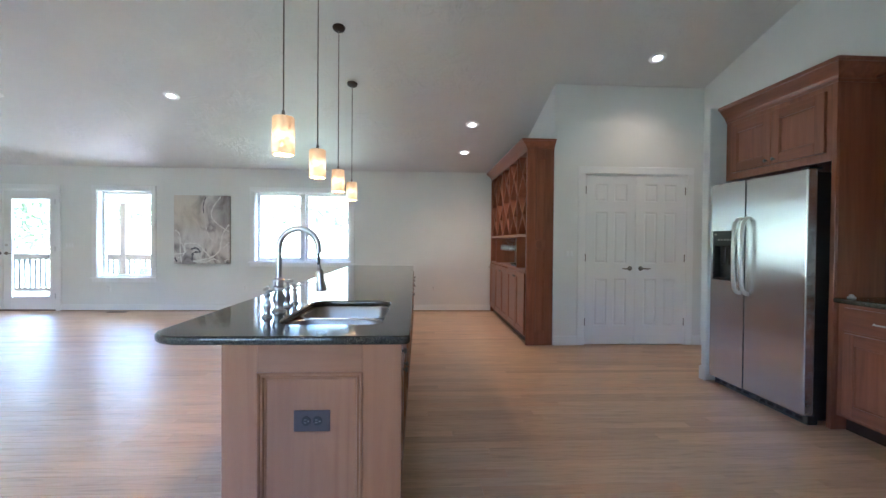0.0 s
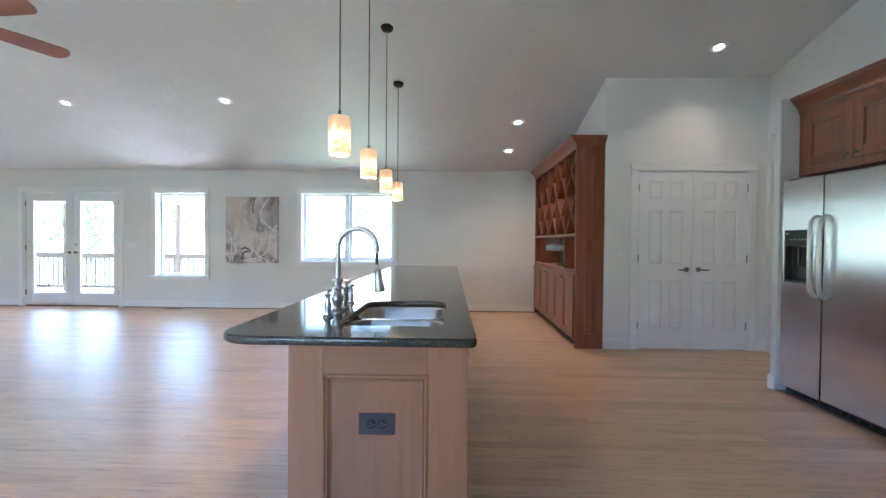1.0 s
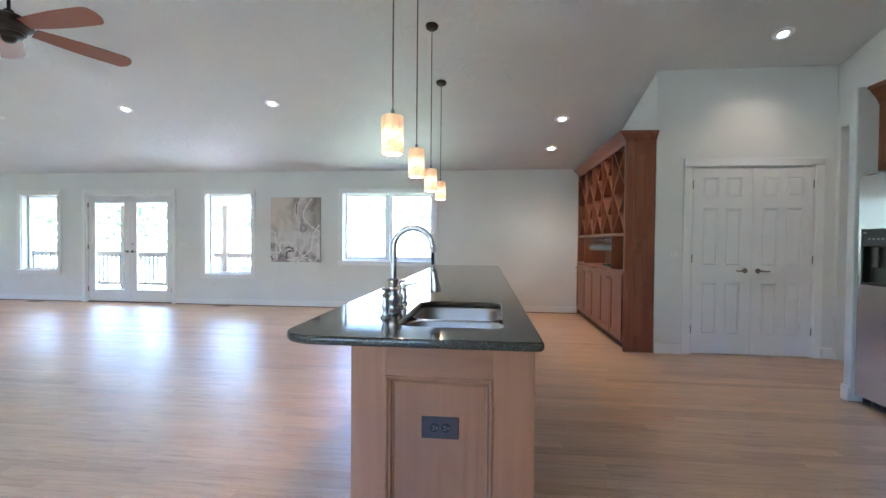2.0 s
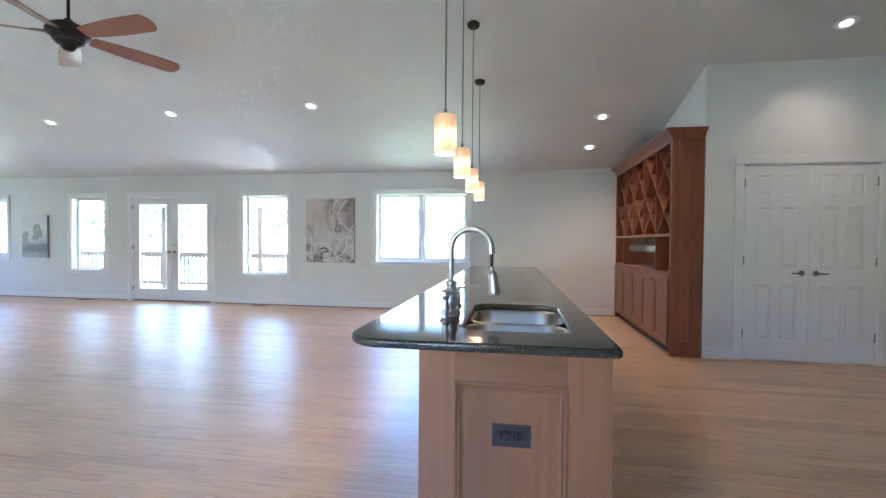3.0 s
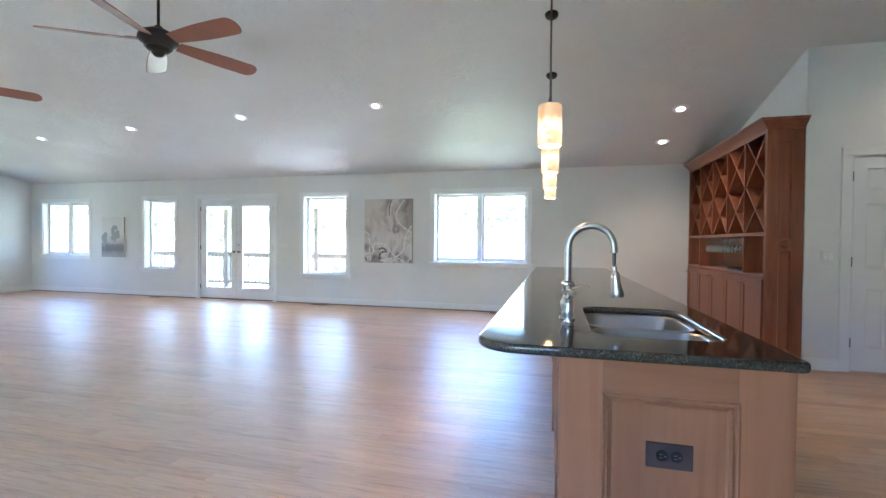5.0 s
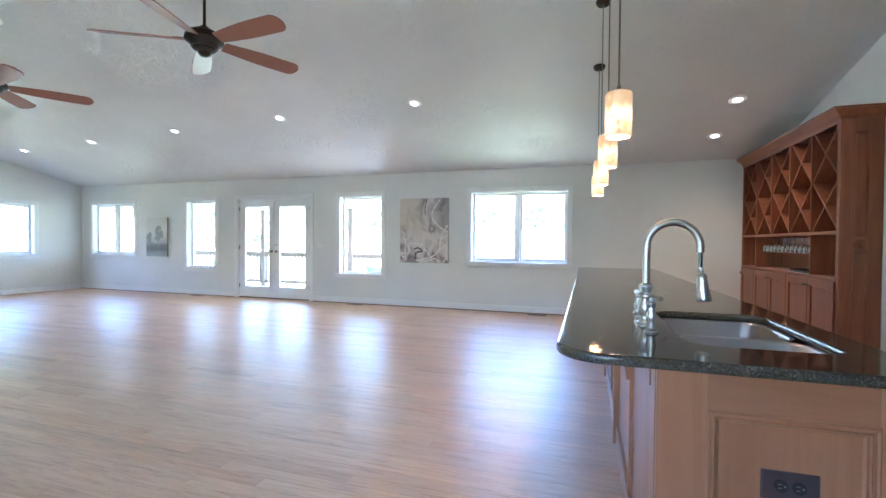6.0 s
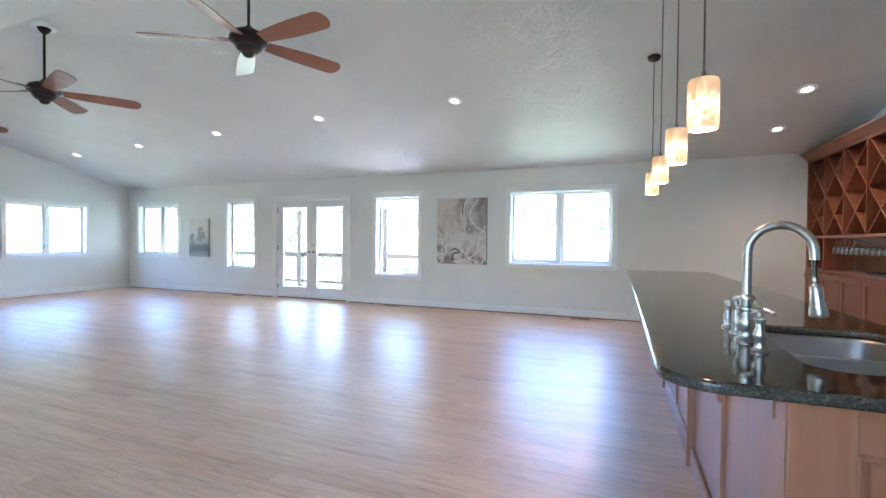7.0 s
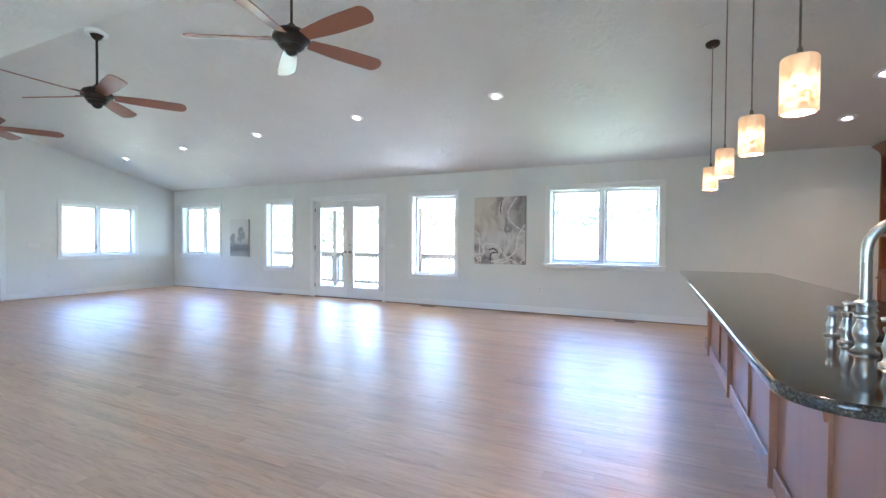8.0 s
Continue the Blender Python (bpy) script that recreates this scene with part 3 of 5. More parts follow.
BASE = 0.016
for a, b in ((WEST, FRENCH[0] - 0.08), (FRENCH[1] + 0.08, 0.66)):
    baseboard((a, FAR - BASE), (b, FAR))
baseboard((WEST, DOOR_W[1] + 0.08), (WEST + BASE, FAR - BASE))
baseboard((WEST, SOUTH), (WEST + BASE, DOOR_W[0] - 0.08))
baseboard((PANTRY_X - 0.002, PANTRY_Y - BASE), (PDOOR[0] - 0.086, PANTRY_Y))
baseboard((PDOOR[1] + 0.086, PANTRY_Y - BASE), (EAST, PANTRY_Y))
baseboard((1.975 - BASE, 3.595), (1.975, 3.677))
baseboard((1.975, 3.672), (EAST, 3.672 + BASE))
for a, b in ((WEST + BASE, FRENCH[0] - 0.08), (FRENCH[1] + 0.08, 0.66)):
    bm = tube([(a, FAR - BASE, 0.0), (b, FAR - BASE, 0.0)], 0.016, 10)
    tagged(part("trim", bm, OAKGAP), "brown quarter-round shoe moulding", "trim", kind="structure")

# ---- ceiling lights ----
TILT_N = math.degrees(math.atan(SLOPE))


def recessed_light(x, y, watts):
    z = ceiling_z(y)
    up = thing("recessed_light", (x, y, z), "round recessed ceiling light with a white trim, switched on", "ceiling light", "recessed ceiling lights")
    up.matrix_basis = pose(x, y, z, TILT_N if y < RIDGE_Y else -TILT_N, 0, 0)
    part("trim_ring", lathe(((0.040, -0.002), (0.053, -0.014), (0.064, -0.016), (0.084, -0.008), (0.090, 0.0)), 28), TRIM, up, smooth=True)
    part("lens", lathe(((0.0, -0.006), (0.026, -0.005), (0.041, -0.0025), (0.041, 0.0)), 24), BULB, up, "glowing lamp face")
    lamp = new("downlight", bpy.data.lights.new("downlight", "SPOT"))
    lamp.data.energy, lamp.data.spot_size, lamp.data.spot_blend = watts, radians(118), 1.0
    lamp.data.color, lamp.data.shadow_soft_size = (1.0, 0.70, 0.42), 0.06
    lamp.matrix_world = look((x, y, z - 0.03), (x, y, 0))


for x, y, watts in ((-3.663, 5.43, 1.5), (-5.785, 5.476, 1.5), (-7.891, 5.573, 1.5), (-9.96, 5.685, 1.5), (-11.96, 5.792, 1.5), (1.954, 4.46, 1.3), (0.126, 5.96, 2.8), (0.105, 6.828, 1.6)):
    recessed_light(x, y, watts)

# pendants over the island

def pendant_light(x, y):
    z0 = 1.695
    top = ceiling_z(y) - z0
    p = thing("pendant_light", (x, y, z0), "cylindrical alabaster pendant light on a cord, glowing warm", "pendant light", "pendants over the island")
    shade = moved(lathe(((0.056, -0.117), (0.064, -0.117), (0.0655, -0.110), (0.0655, 0.108), (0.060, 0.117), (0.012, 0.118), (0.012, 0.108), (0.056, 0.106), (0.056, -0.117)), 32), Matrix.Diagonal((0.94, 0.94, 0.91, 1)))
    s = part("shade", shade, ALAB, p, "veined cream alabaster shade", True)
    s.location = (0, 0, 0.118)
    part("socket_cap", lathe(((0.0, 0.262), (0.008, 0.262), (0.011, 0.24), (0.013, 0.2258), (0.0, 0.2258)), 14), PEWTER, p, smooth=True)
    part("cord", tube([(0, 0, 0.26), (0, 0, top - 0.02)], 0.0042, 8), PEWTER, p)
    can = lathe(((0.0, -0.03), (0.03, -0.028), (0.056, -0.018), (0.062, 0.0), (0.0, 0.004)), 22)
    tilt = -TILT_N if y > RIDGE_Y else TILT_N
    part("canopy", moved(can, Matrix.Translation((0, 0, top)) @ Matrix.Rotation(radians(tilt), 4, "X")), BRONZE, p, "dark round ceiling canopy", True)
    bulb = new("pendant_bulb", bpy.data.lights.new("pendant_bulb", "POINT"))
    bulb.data.energy, bulb.data.color, bulb.data.shadow_soft_size = 0.8, (1.0, 0.68, 0.38), 0.03
    bulb.location = (x, y, z0 + 0.07)


for x, y in ((-1.375, 2.33), (-1.385, 3.22), (-1.40, 4.17), (-1.405, 5.08)):
    pendant_light(x, y)

# ---- ceiling fans ----


def ceiling_fan(x, y, z, phase):
    f = thing("ceiling_fan", (x, y, z), "ceiling fan with five reddish wooden blades and a dark bronze motor", "ceiling fan", "fans along the ridge")
    top = ceiling_z(y) - z
    part("canopy", lathe(((0.0, top - 0.09), (0.022, top - 0.09), (0.05, top - 0.06), (0.075, top - 0.01), (0.08, top + 0.03), (0.0, top + 0.03)), 22), BRONZE, f, smooth=True)
    part("ceiling_plate", lathe(((0.0, top - 0.03), (0.11, top - 0.03), (0.12, top + 0.01), (0.0, top + 0.02)), 24), TRIM, f, "white round mounting plate")
    part("downrod", tube([(0, 0, 0.1), (0, 0, top - 0.06)], 0.0125, 12), BRONZE, f, smooth=True)
    part("motor_housing", lathe(((0.0, 0.125), (0.03, 0.125), (0.035, 0.10), (0.075, 0.092), (0.135, 0.06), (0.155, 0.025), (0.158, 0.0), (0.150, -0.012), (0.128, -0.022), (0.112, -0.040), (0.108, -0.060), (0.0, -0.06)), 32), BRONZE, f, smooth=True)
    part("switch_cup", lathe(((0.0, -0.142), (0.022, -0.14), (0.040, -0.128), (0.050, -0.112), (0.054, -0.098), (0.075, -0.092), (0.092, -0.078), (0.096, -0.058), (0.0, -0.058)), 28), BRONZE, f, "dark rounded switch cup", True)
    for k in range(5):
        turn = Matrix.Rotation(radians(phase + 72 * k), 4, "Z")
        tilt = Matrix.Rotation(radians(-17), 4, "X")
        n, r0, r1 = 12, 0.16, 0.89
        out = []
        for j in range(n + 1):
            u = j / n
            half = 0.058 + 0.032 * math.sin(min(u * 1.35, 1.0) * math.pi / 2)
            out.append((r0 + u * (r1 - 0.08 - r0), half))
        tip = [(r1 - 0.08 + 0.08 * math.sin(a), 0.09 * math.cos(a)) for a in [math.pi * (j + 1) / 14 for j in range(13)]]
        edge = [(px, py) for px, py in out] + tip + [(px, -py) for px, py in reversed(out)]
        blade = prism(edge, -0.005, 0.005, 0.003, 1)
        b = part("blade", moved(blade, turn @ tilt), BLADE, f)
        arm = boxes(((0.09, -0.02, 0.004), (0.2, 0.02, 0.014)), ((0.165, -0.042, 0.006), (0.24, 0.042, 0.013)), bevel=0.003)
        part("blade_arm", moved(arm, turn @ tilt), BRONZE, b, "dark metal blade arm")


ceiling_fan(-4.71, 3.1, 2.93, -6)
ceiling_fan(-7.66, 3.1, 2.84, -15)
ceiling_fan(-10.55, 3.1, 2.80, -9)

# ---- kitchen island ----
IX0, IX1, IY0, IY1, ITOP = -1.318, -0.664, 1.41, 6.12, 0.840


def rounded(x0, y0, x1, y1, radii, seg=8):
    """A rectangle's outline, counter-clockwise from the lower left, with a radius for each corner."""
    pts = []
    for (cx, cy), (sx, sy), r, start in zip(((x0, y0), (x1, y0), (x1, y1), (x0, y1)), ((1, 1), (-1, 1), (-1, -1), (1, -1)), radii, (180, 270, 0, 90)):
        for k in range(seg + 1):
            a = radians(start + 90 * k / seg)
            pts.append((cx + sx * r + r * math.cos(a), cy + sy * r + r * math.sin(a)))
    return pts


def plate_with_hole(outer, hole, z0, z1, bevel):
    bm = bmesh.new()
    loops = []
    for ring in (outer, hole):
        vs = [bm.verts.new((x, y, z0)) for x, y in ring]
        loops += [bm.edges.new((vs[k], vs[(k + 1) % len(vs)])) for k in range(len(vs))]
    bmesh.ops.triangle_fill(bm, edges=loops, use_beauty=True)
    up = bmesh.ops.extrude_face_region(bm, geom=list(bm.faces))
    bmesh.ops.translate(bm, vec=(0, 0, z1 - z0), verts=[v for v in up["geom"] if isinstance(v, bmesh.types.BMVert)])
    bmesh.ops.recalc_face_normals(bm, faces=bm.faces)
    rims = [e for e in bm.edges if len(e.link_faces) == 2 and e.calc_face_angle() > 1.2 and abs(e.verts[0].co.z - e.verts[1].co.z) < 1e-6]
    bmesh.ops.bevel(bm, geom=rims, offset=bevel, segments=3, affect="EDGES", profile=0.5)
    return bm


worktop = thing("granite_worktop", (0, 0, 0), "polished dark green-black granite worktop on the island", "worktop")
HOLE = rounded(-1.198, 1.63, -0.762, 2.375, (0.09, 0.07, 0.10, 0.09), 8)
TOP = [(x - (0.05 * (y - 1.39) / 4.9 if x > -1.0 else 0.0), y) for x, y in rounded(-1.605, 1.388, -0.632, 6.28, (0.15, 0.03, 0.04, 0.04), 10)]
part("slab", plate_with_hole(TOP, HOLE, 0.8405, 0.873, 0.011), GRANITE, worktop, smooth=True, flat_top=True)

island = thing("kitchen_island", (0, 0, 0), "long light-stained wooden kitchen island with framed panels", "kitchen island")
# south end: stiles and rails round a sunk panel with stepped moulding
PX0, PX1, PZ0, PZ1 = -1.189, -0.809, 0.10, 0.735
part("stile", box((IX0, IY0, 0), (PX0, IY0 + 0.02, ITOP), 0.0015), MAPLE, island)
part("stile", box((PX1, IY0, 0), (IX1, IY0 + 0.02, ITOP), 0.0015), MAPLE, island)
part("rail", box((PX0, IY0, PZ1), (PX1, IY0 + 0.02, ITOP), 0.0015), MAPLE_H, island)
part("rail", box((PX0, IY0, 0), (PX1, IY0 + 0.02, PZ0), 0.0015), MAPLE_H, island)


def picture_mould(x0, x1, z0, z1, y, steps):
    """A mitred moulding ring, standing in a vertical plane facing -y; steps are (inset, depth)."""
    bm = bmesh.new()
    rings = []
    for inset, d in steps:
        rings.append([bm.verts.new(p) for p in ((x0 + inset, y + d, z0 + inset), (x1 - inset, y + d, z0 + inset), (x1 - inset, y + d, z1 - inset), (x0 + inset, y + d, z1 - inset))])
    for a, b in zip(rings, rings[1:]):
        for k in range(4):
            bm.faces.new((a[k], a[(k + 1) % 4], b[(k + 1) % 4], b[k]))
    bmesh.ops.recalc_face_normals(bm, faces=bm.faces)
    return bm


STEPS = ((-0.003, 0.004), (-0.003, -0.004), (0.002, -0.007), (0.007, -0.005), (0.009, 0.001), (0.013, 0.001), (0.016, -0.002), (0.020, 0.001), (0.022, 0.008), (0.027, 0.010), (0.030, 0.0125))
part("moulding", picture_mould(PX0, PX1, PZ0, PZ1, IY0, STEPS), MAPLE, island, "stepped panel moulding")
part("panel", box((PX0 + 0.001, IY0 + 0.012, PZ0 + 0.001), (PX1 - 0.001, IY0 + 0.019, PZ1 - 0.001)), MAPLE, island)
part("corner_post", box((IX0 - 0.003, IY0 + 0.02, 0), (IX0 + 0.02, IY0 + 0.1, ITOP), 0.002), MAPLE, island)
# window side: plain panels between pilasters, mid stiles and a low base
part("side_panel", box((IX0 + 0.004, IY0 + 0.1, 0), (IX0 + 0.022, IY1, ITOP)), MAPLE, island)
ys = [1.50, 2.86, 4.28, 5.70]
for y in ys[1:]:
    part("pilaster", box((IX0 - 0.030, y - 0.014, 0), (IX0 + 0.005, y + 0.014, ITOP), 0.003), MAPLE, island)
for y in (2.13, 2.95, 3.56, 4.37, 4.96, 5.79):
    part("mid_stile", box((IX0 - 0.010, y - 0.028, 0.115), (IX0 + 0.005, y + 0.028, ITOP), 0.002), MAPLE, island)
for a, b in ((IY0 + 0.1, 2.83), (2.89, 4.25), (4.31, 5.67), (5.73, IY1)):
    part("base_board", box((IX0 - 0.014, a, 0), (IX0 + 0.004, b, 0.115), 0.004), MAPLE_H, island)
    part("top_rail", box((IX0 - 0.008, a, 0.76), (IX0 + 0.004, b, ITOP), 0.002), MAPLE_H, island)
for y in (2.13, 3.56, 4.96):
    corbel = bmesh.new()
    prof = [(0.0, 0.0), (0.012, 0.0), (0.014, 0.02), (0.03, 0.09), (0.065, 0.17), (0.085, 0.20), (0.085, 0.232), (0.0, 0.232)]
    a = [corbel.verts.new((IX0 - 0.010 - u, y - 0.025, 0.602 + v)) for u, v in prof]
    b = [corbel.verts.new((IX0 - 0.010 - u, y + 0.025, 0.602 + v)) for u, v in prof]
    corbel.faces.new(a)
    corbel.faces.new(list(reversed(b)))
    for k in range(len(prof)):
        corbel.faces.new((a[k], a[(k + 1) % len(prof)], b[(k + 1) % len(prof)], b[k]))
    bmesh.ops.recalc_face_normals(corbel, faces=corbel.faces)
    part("corbel", corbel, MAPLE, island, "curved bracket under the worktop")
part("end_panel", box((IX0 + 0.022, IY1 - 0.02, 0), (IX1 - 0.052, IY1, ITOP)), MAPLE, island)
# kitchen side: face frame, drawers and doors
part("face_panel", box((IX1 - 0.052, IY0 + 0.02, 0.09), (IX1 - 0.032, IY1, ITOP)), MAPLE, island)
part("toe_kick", box((IX1 - 0.085, IY0 + 0.02, 0), (IX1 - 0.07, IY1, 0.09)), DARKHOLE, island)


def knob(parent, x, y, z, way, mat=PEWTER, r=0.014):
    bm = lathe(((0.0, 0.026), (r * 0.7, 0.024), (r, 0.018), (r * 0.8, 0.012), (0.005, 0.010), (0.006, 0.0), (0.0, 0.0)), 12)
    rot = {"+x": Matrix.Rotation(radians(90), 4, "Y"), "-x": Matrix.Rotation(radians(-90), 4, "Y"), "-y": Matrix.Rotation(radians(90), 4, "X")}[way]
    return part("knob", moved(bm, Matrix.Translation((x, y, z)) @ rot), mat, parent, "small dark pewter knob", True)


def framed_door_x(name, parent, x, out, y0, y1, z0, z1, mat, mat_h, st=0.062, t=0.02):
    """A frame-and-panel front standing in a plane of constant x; out is +1 or -1, its facing side. Returns the frame."""
    a, b = sorted((x, x + out * t))
    c0, c1 = sorted((x, x + out * t * 0.35))
    d = part(name, box((c0, y0 + 0.001, z0 + 0.001), (c1, y1 - 0.001, z1 - 0.001)), mat, parent)
    part("stile", box((a, y0, z0), (b, y0 + st, z1), 0.0015), mat, d)
    part("stile", box((a, y1 - st, z0), (b, y1, z1), 0.0015), mat, d)
    part("rail", box((a, y0 + st, z0), (b, y1 - st, z0 + st), 0.0015), mat_h, d)
    part("rail", box((a, y0 + st, z1 - st), (b, y1 - st, z1), 0.0015), mat_h, d)
    c0, c1 = sorted((x + out * t * 0.36, x + out * (t * 0.5)))
    part("panel", box((c0, y0 + st - 0.003, z0 + st - 0.003), (c1, y1 - st + 0.003, z1 - st + 0.003)), mat, d)
    g = 0.012
    e0, e1 = sorted((x + out * 0.003, x + out * (t * 0.74)))
    part("bead", boxes(((e0, y0 + st - 0.001, z0 + st), (e1, y0 + st + g, z1 - st)), ((e0, y1 - st - g, z0 + st), (e1, y1 - st + 0.001, z1 - st)), ((e0, y0 + st + g, z0 + st), (e1, y1 - st - g, z0 + st + g)), ((e0, y0 + st + g, z1 - st - g), (e1, y1 - st - g, z1 - st)), bevel=0.003), mat, d)
    return d


FRONT = IX1 - 0.032
yy = IY0 + 0.05
for k in range(9):
    w = 0.505
    if yy + w > IY1:
        break
    dr = part("drawer_front", box((FRONT, yy + 0.004, 0.66), (FRONT + 0.02, yy + w - 0.004, 0.815), 0.004), MAPLE_H, island)
    knob(dr, FRONT + 0.02, yy + w / 2, 0.74, "+x")
    d = framed_door_x("cabinet_door", island, FRONT, 1, yy + 0.004, yy + w - 0.004, 0.105, 0.648, MAPLE, MAPLE_H)
    knob(d, FRONT + 0.02, yy + (0.05 if k % 2 else w - 0.05), 0.60, "+x")
    yy += w + 0.008

# brown duplex outlet on the island's end
outlet = thing("wall_outlet", (-0.9935, IY0 + 0.012, 0.5535), "dark brown duplex outlet on the island's end panel", "outlet")
part("cover_plate", box((-0.0665, -0.0065, -0.0395), (0.0665, 0.0, 0.0395), 0.005, 2), BROWNPL, outlet)


def receptacle(parent, u, mat, slot_mat, y=-0.0065):
    bm = lathe(((0.0, 0.002), (0.0165, 0.002), (0.0175, 0.0), (0.0, 0.0)), 20)
    r = part("receptacle", moved(bm, Matrix.Translation((u[0], y, u[1])) @ Matrix.Rotation(radians(90), 4, "X")), mat, parent)
    part("slots", boxes(((u[0] - 0.008, y - 0.0026, u[1] + 0.004), (u[0] + 0.001, y - 0.0015, u[1] + 0.0065)), ((u[0] - 0.008, y - 0.0026, u[1] - 0.0065), (u[0] + 0.001, y - 0.0015, u[1] - 0.004)), ((u[0] + 0.006, y - 0.0026, u[1] - 0.0025), (u[0] + 0.011, y - 0.0015, u[1] + 0.0025))), slot_mat, r)


for u in (-0.0205, 0.0205):
    receptacle(outlet, (u, 0.0), SLOT, PEWTER)

# undermount double sink
sink = thing("kitchen_sink", (0, 0, 0.8405), "stainless double-bowl sink set under the granite", "sink")


def bowl(x0, y0, x1, y1, depth, r):
    bm = bmesh.new()
    rings = []
    for inset, z, rr in ((-0.0145, 0.0, r + 0.0145), (0.0, 0.0, r), (0.004, -0.006, r), (0.010, -depth + 0.04, r * 0.95), (0.020, -depth + 0.012, r * 0.9), (0.05, -depth, r * 0.7)):
        rings.append([bm.verts.new((x, y, z)) for x, y in rounded(x0 + inset, y0 + inset, x1 - inset, y1 - inset, (rr,) * 4, 7)])
    for a, b in zip(rings, rings[1:]):
        for k in range(len(a)):
            bm.faces.new((a[k], a[(k + 1) % len(a)], b[(k + 1) % len(a)], b[k]))
    bm.faces.new(rings[-1])
    bmesh.ops.recalc_face_normals(bm, faces=bm.faces)
    bmesh.ops.reverse_faces(bm, faces=bm.faces)
    return bm


for k, (y0, y1, low) in enumerate(((1.64, 1.945, -0.0005), (1.975, 2.365, -0.0005))):
    b = part("bowl", moved(bowl(-1.188, y0, -0.772, y1, 0.19, 0.075), Matrix.Translation((0, 0, low))), SINKM, sink, smooth=True)
    part("drain", lathe(((0.0, low - 0.187), (0.035, low - 0.187), (0.043, low - 0.184), (0.045, low - 0.1895), (0.0, low - 0.1895)), 20, (-0.985, (y0 + y1) / 2, 0)), NICKEL, b, smooth=True)

# faucet with turned bodies
faucet = thing("kitchen_faucet", (-1.285, 1.965, 0.873), "brushed nickel gooseneck faucet with pull-down spray, beside the sink", "faucet")
part("base", lathe(((0.0, 0.0), (0.034, 0.0), (0.035, 0.006), (0.026, 0.014), (0.021, 0.024), (0.024, 0.04), (0.030, 0.058), (0.030, 0.072), (0.022, 0.090), (0.019, 0.105), (0.027, 0.112), (0.027, 0.120), (0.020, 0.127), (0.021, 0.145), (0.027, 0.150), (0.027, 0.158), (0.016, 0.165), (0.0, 0.165)), 24), NICKEL, faucet, smooth=True)
arc = [(0, 0, 0.15), (0, 0, 0.25), (0, 0, 0.31)]
arc += [(0.095 - 0.095 * math.cos(a), 0, 0.312 + 0.095 * math.sin(a)) for a in [math.pi * k / 16 for k in range(1, 17)]]
arc += [(0.1905, 0, 0.29)]
part("gooseneck", tube(arc, 0.0145, 16), NICKEL, faucet, smooth=True)
part("hose", tube([(0.1905, 0, 0.291), (0.191, 0, 0.232)], 0.0075, 10), CHARCOAL, faucet, "dark hose")
part("spray_head", moved(lathe(((0.0, 0.0), (0.029, 0.0), (0.032, 0.006), (0.031, 0.018), (0.025, 0.045), (0.0215, 0.075), (0.022, 0.098), (0.016, 0.105), (0.009, 0.110), (0.011, 0.120), (0.009, 0.130), (0.0, 0.138)), 22), Matrix.Translation((0.2065, 0, 0.101)) @ Matrix.Rotation(radians(-6), 4, "Y") @ Matrix.Diagonal((0.86, 0.86, 1.0, 1.0))), NICKEL, faucet, "bell-shaped spray head", True)
VALVE = ((0.0, 0.0), (0.024, 0.0), (0.025, 0.006), (0.016, 0.012), (0.013, 0.024), (0.018, 0.040), (0.019, 0.048), (0.013, 0.064), (0.011, 0.078), (0.016, 0.085), (0.016, 0.092), (0.0, 0.10))


def valve(name, y, label, wide=1.0, tall_by=1.15):
    v = thing(name, (-1.285, y, 0.873), label, "faucet handle")
    part("body", lathe([(r * wide, h * tall_by) for r, h in VALVE], 20), NICKEL, v, smooth=True)
    return v


v = valve("faucet_handle", 1.80, "brushed nickel tap handle with a turned body")
part("neck", tube([(0, 0, 0.105), (0, 0, 0.124)], 0.008, 12), NICKEL, v, smooth=True)
part("lever", tube([(-0.018, 0.008, 0.126), (-0.008, 0.004, 0.130), (0.0, 0.0, 0.132), (0.015, -0.02, 0.132), (0.026, -0.045, 0.126)], [0.007, 0.006, 0.010, 0.007, 0.008], 10), NICKEL, v, smooth=True)
v = valve("faucet_handle", 2.105, "brushed nickel lever tap with a turned body")
part("neck", tube([(0, 0, 0.105), (0, 0, 0.130)], 0.008, 12), NICKEL, v, smooth=True)
part("lever", tube([(-0.012, 0, 0.132), (0.0, 0.0, 0.137), (0.014, -0.004, 0.136), (0.032, -0.008, 0.141)], [0.007, 0.011, 0.007, 0.008], 10), NICKEL, v, smooth=True)
v = valve("soap_dispenser", 2.245, "brushed nickel soap dispenser with a thin curved spout", 0.9, 0.9)
part("pump_head", lathe(((0.0, 0.112), (0.014, 0.11), (0.017, 0.102), (0.014, 0.092), (0.007, 0.088), (0.007, 0.08), (0.0, 0.08)), 16), NICKEL, v, smooth=True)
part("spout", tube([(0.01, 0, 0.102), (0.045, 0, 0.108), (0.075, 0, 0.118), (0.10, 0, 0.118), (0.125, 0, 0.10)], [0.006, 0.0045, 0.004, 0.004, 0.0035], 10), NICKEL, v, smooth=True)

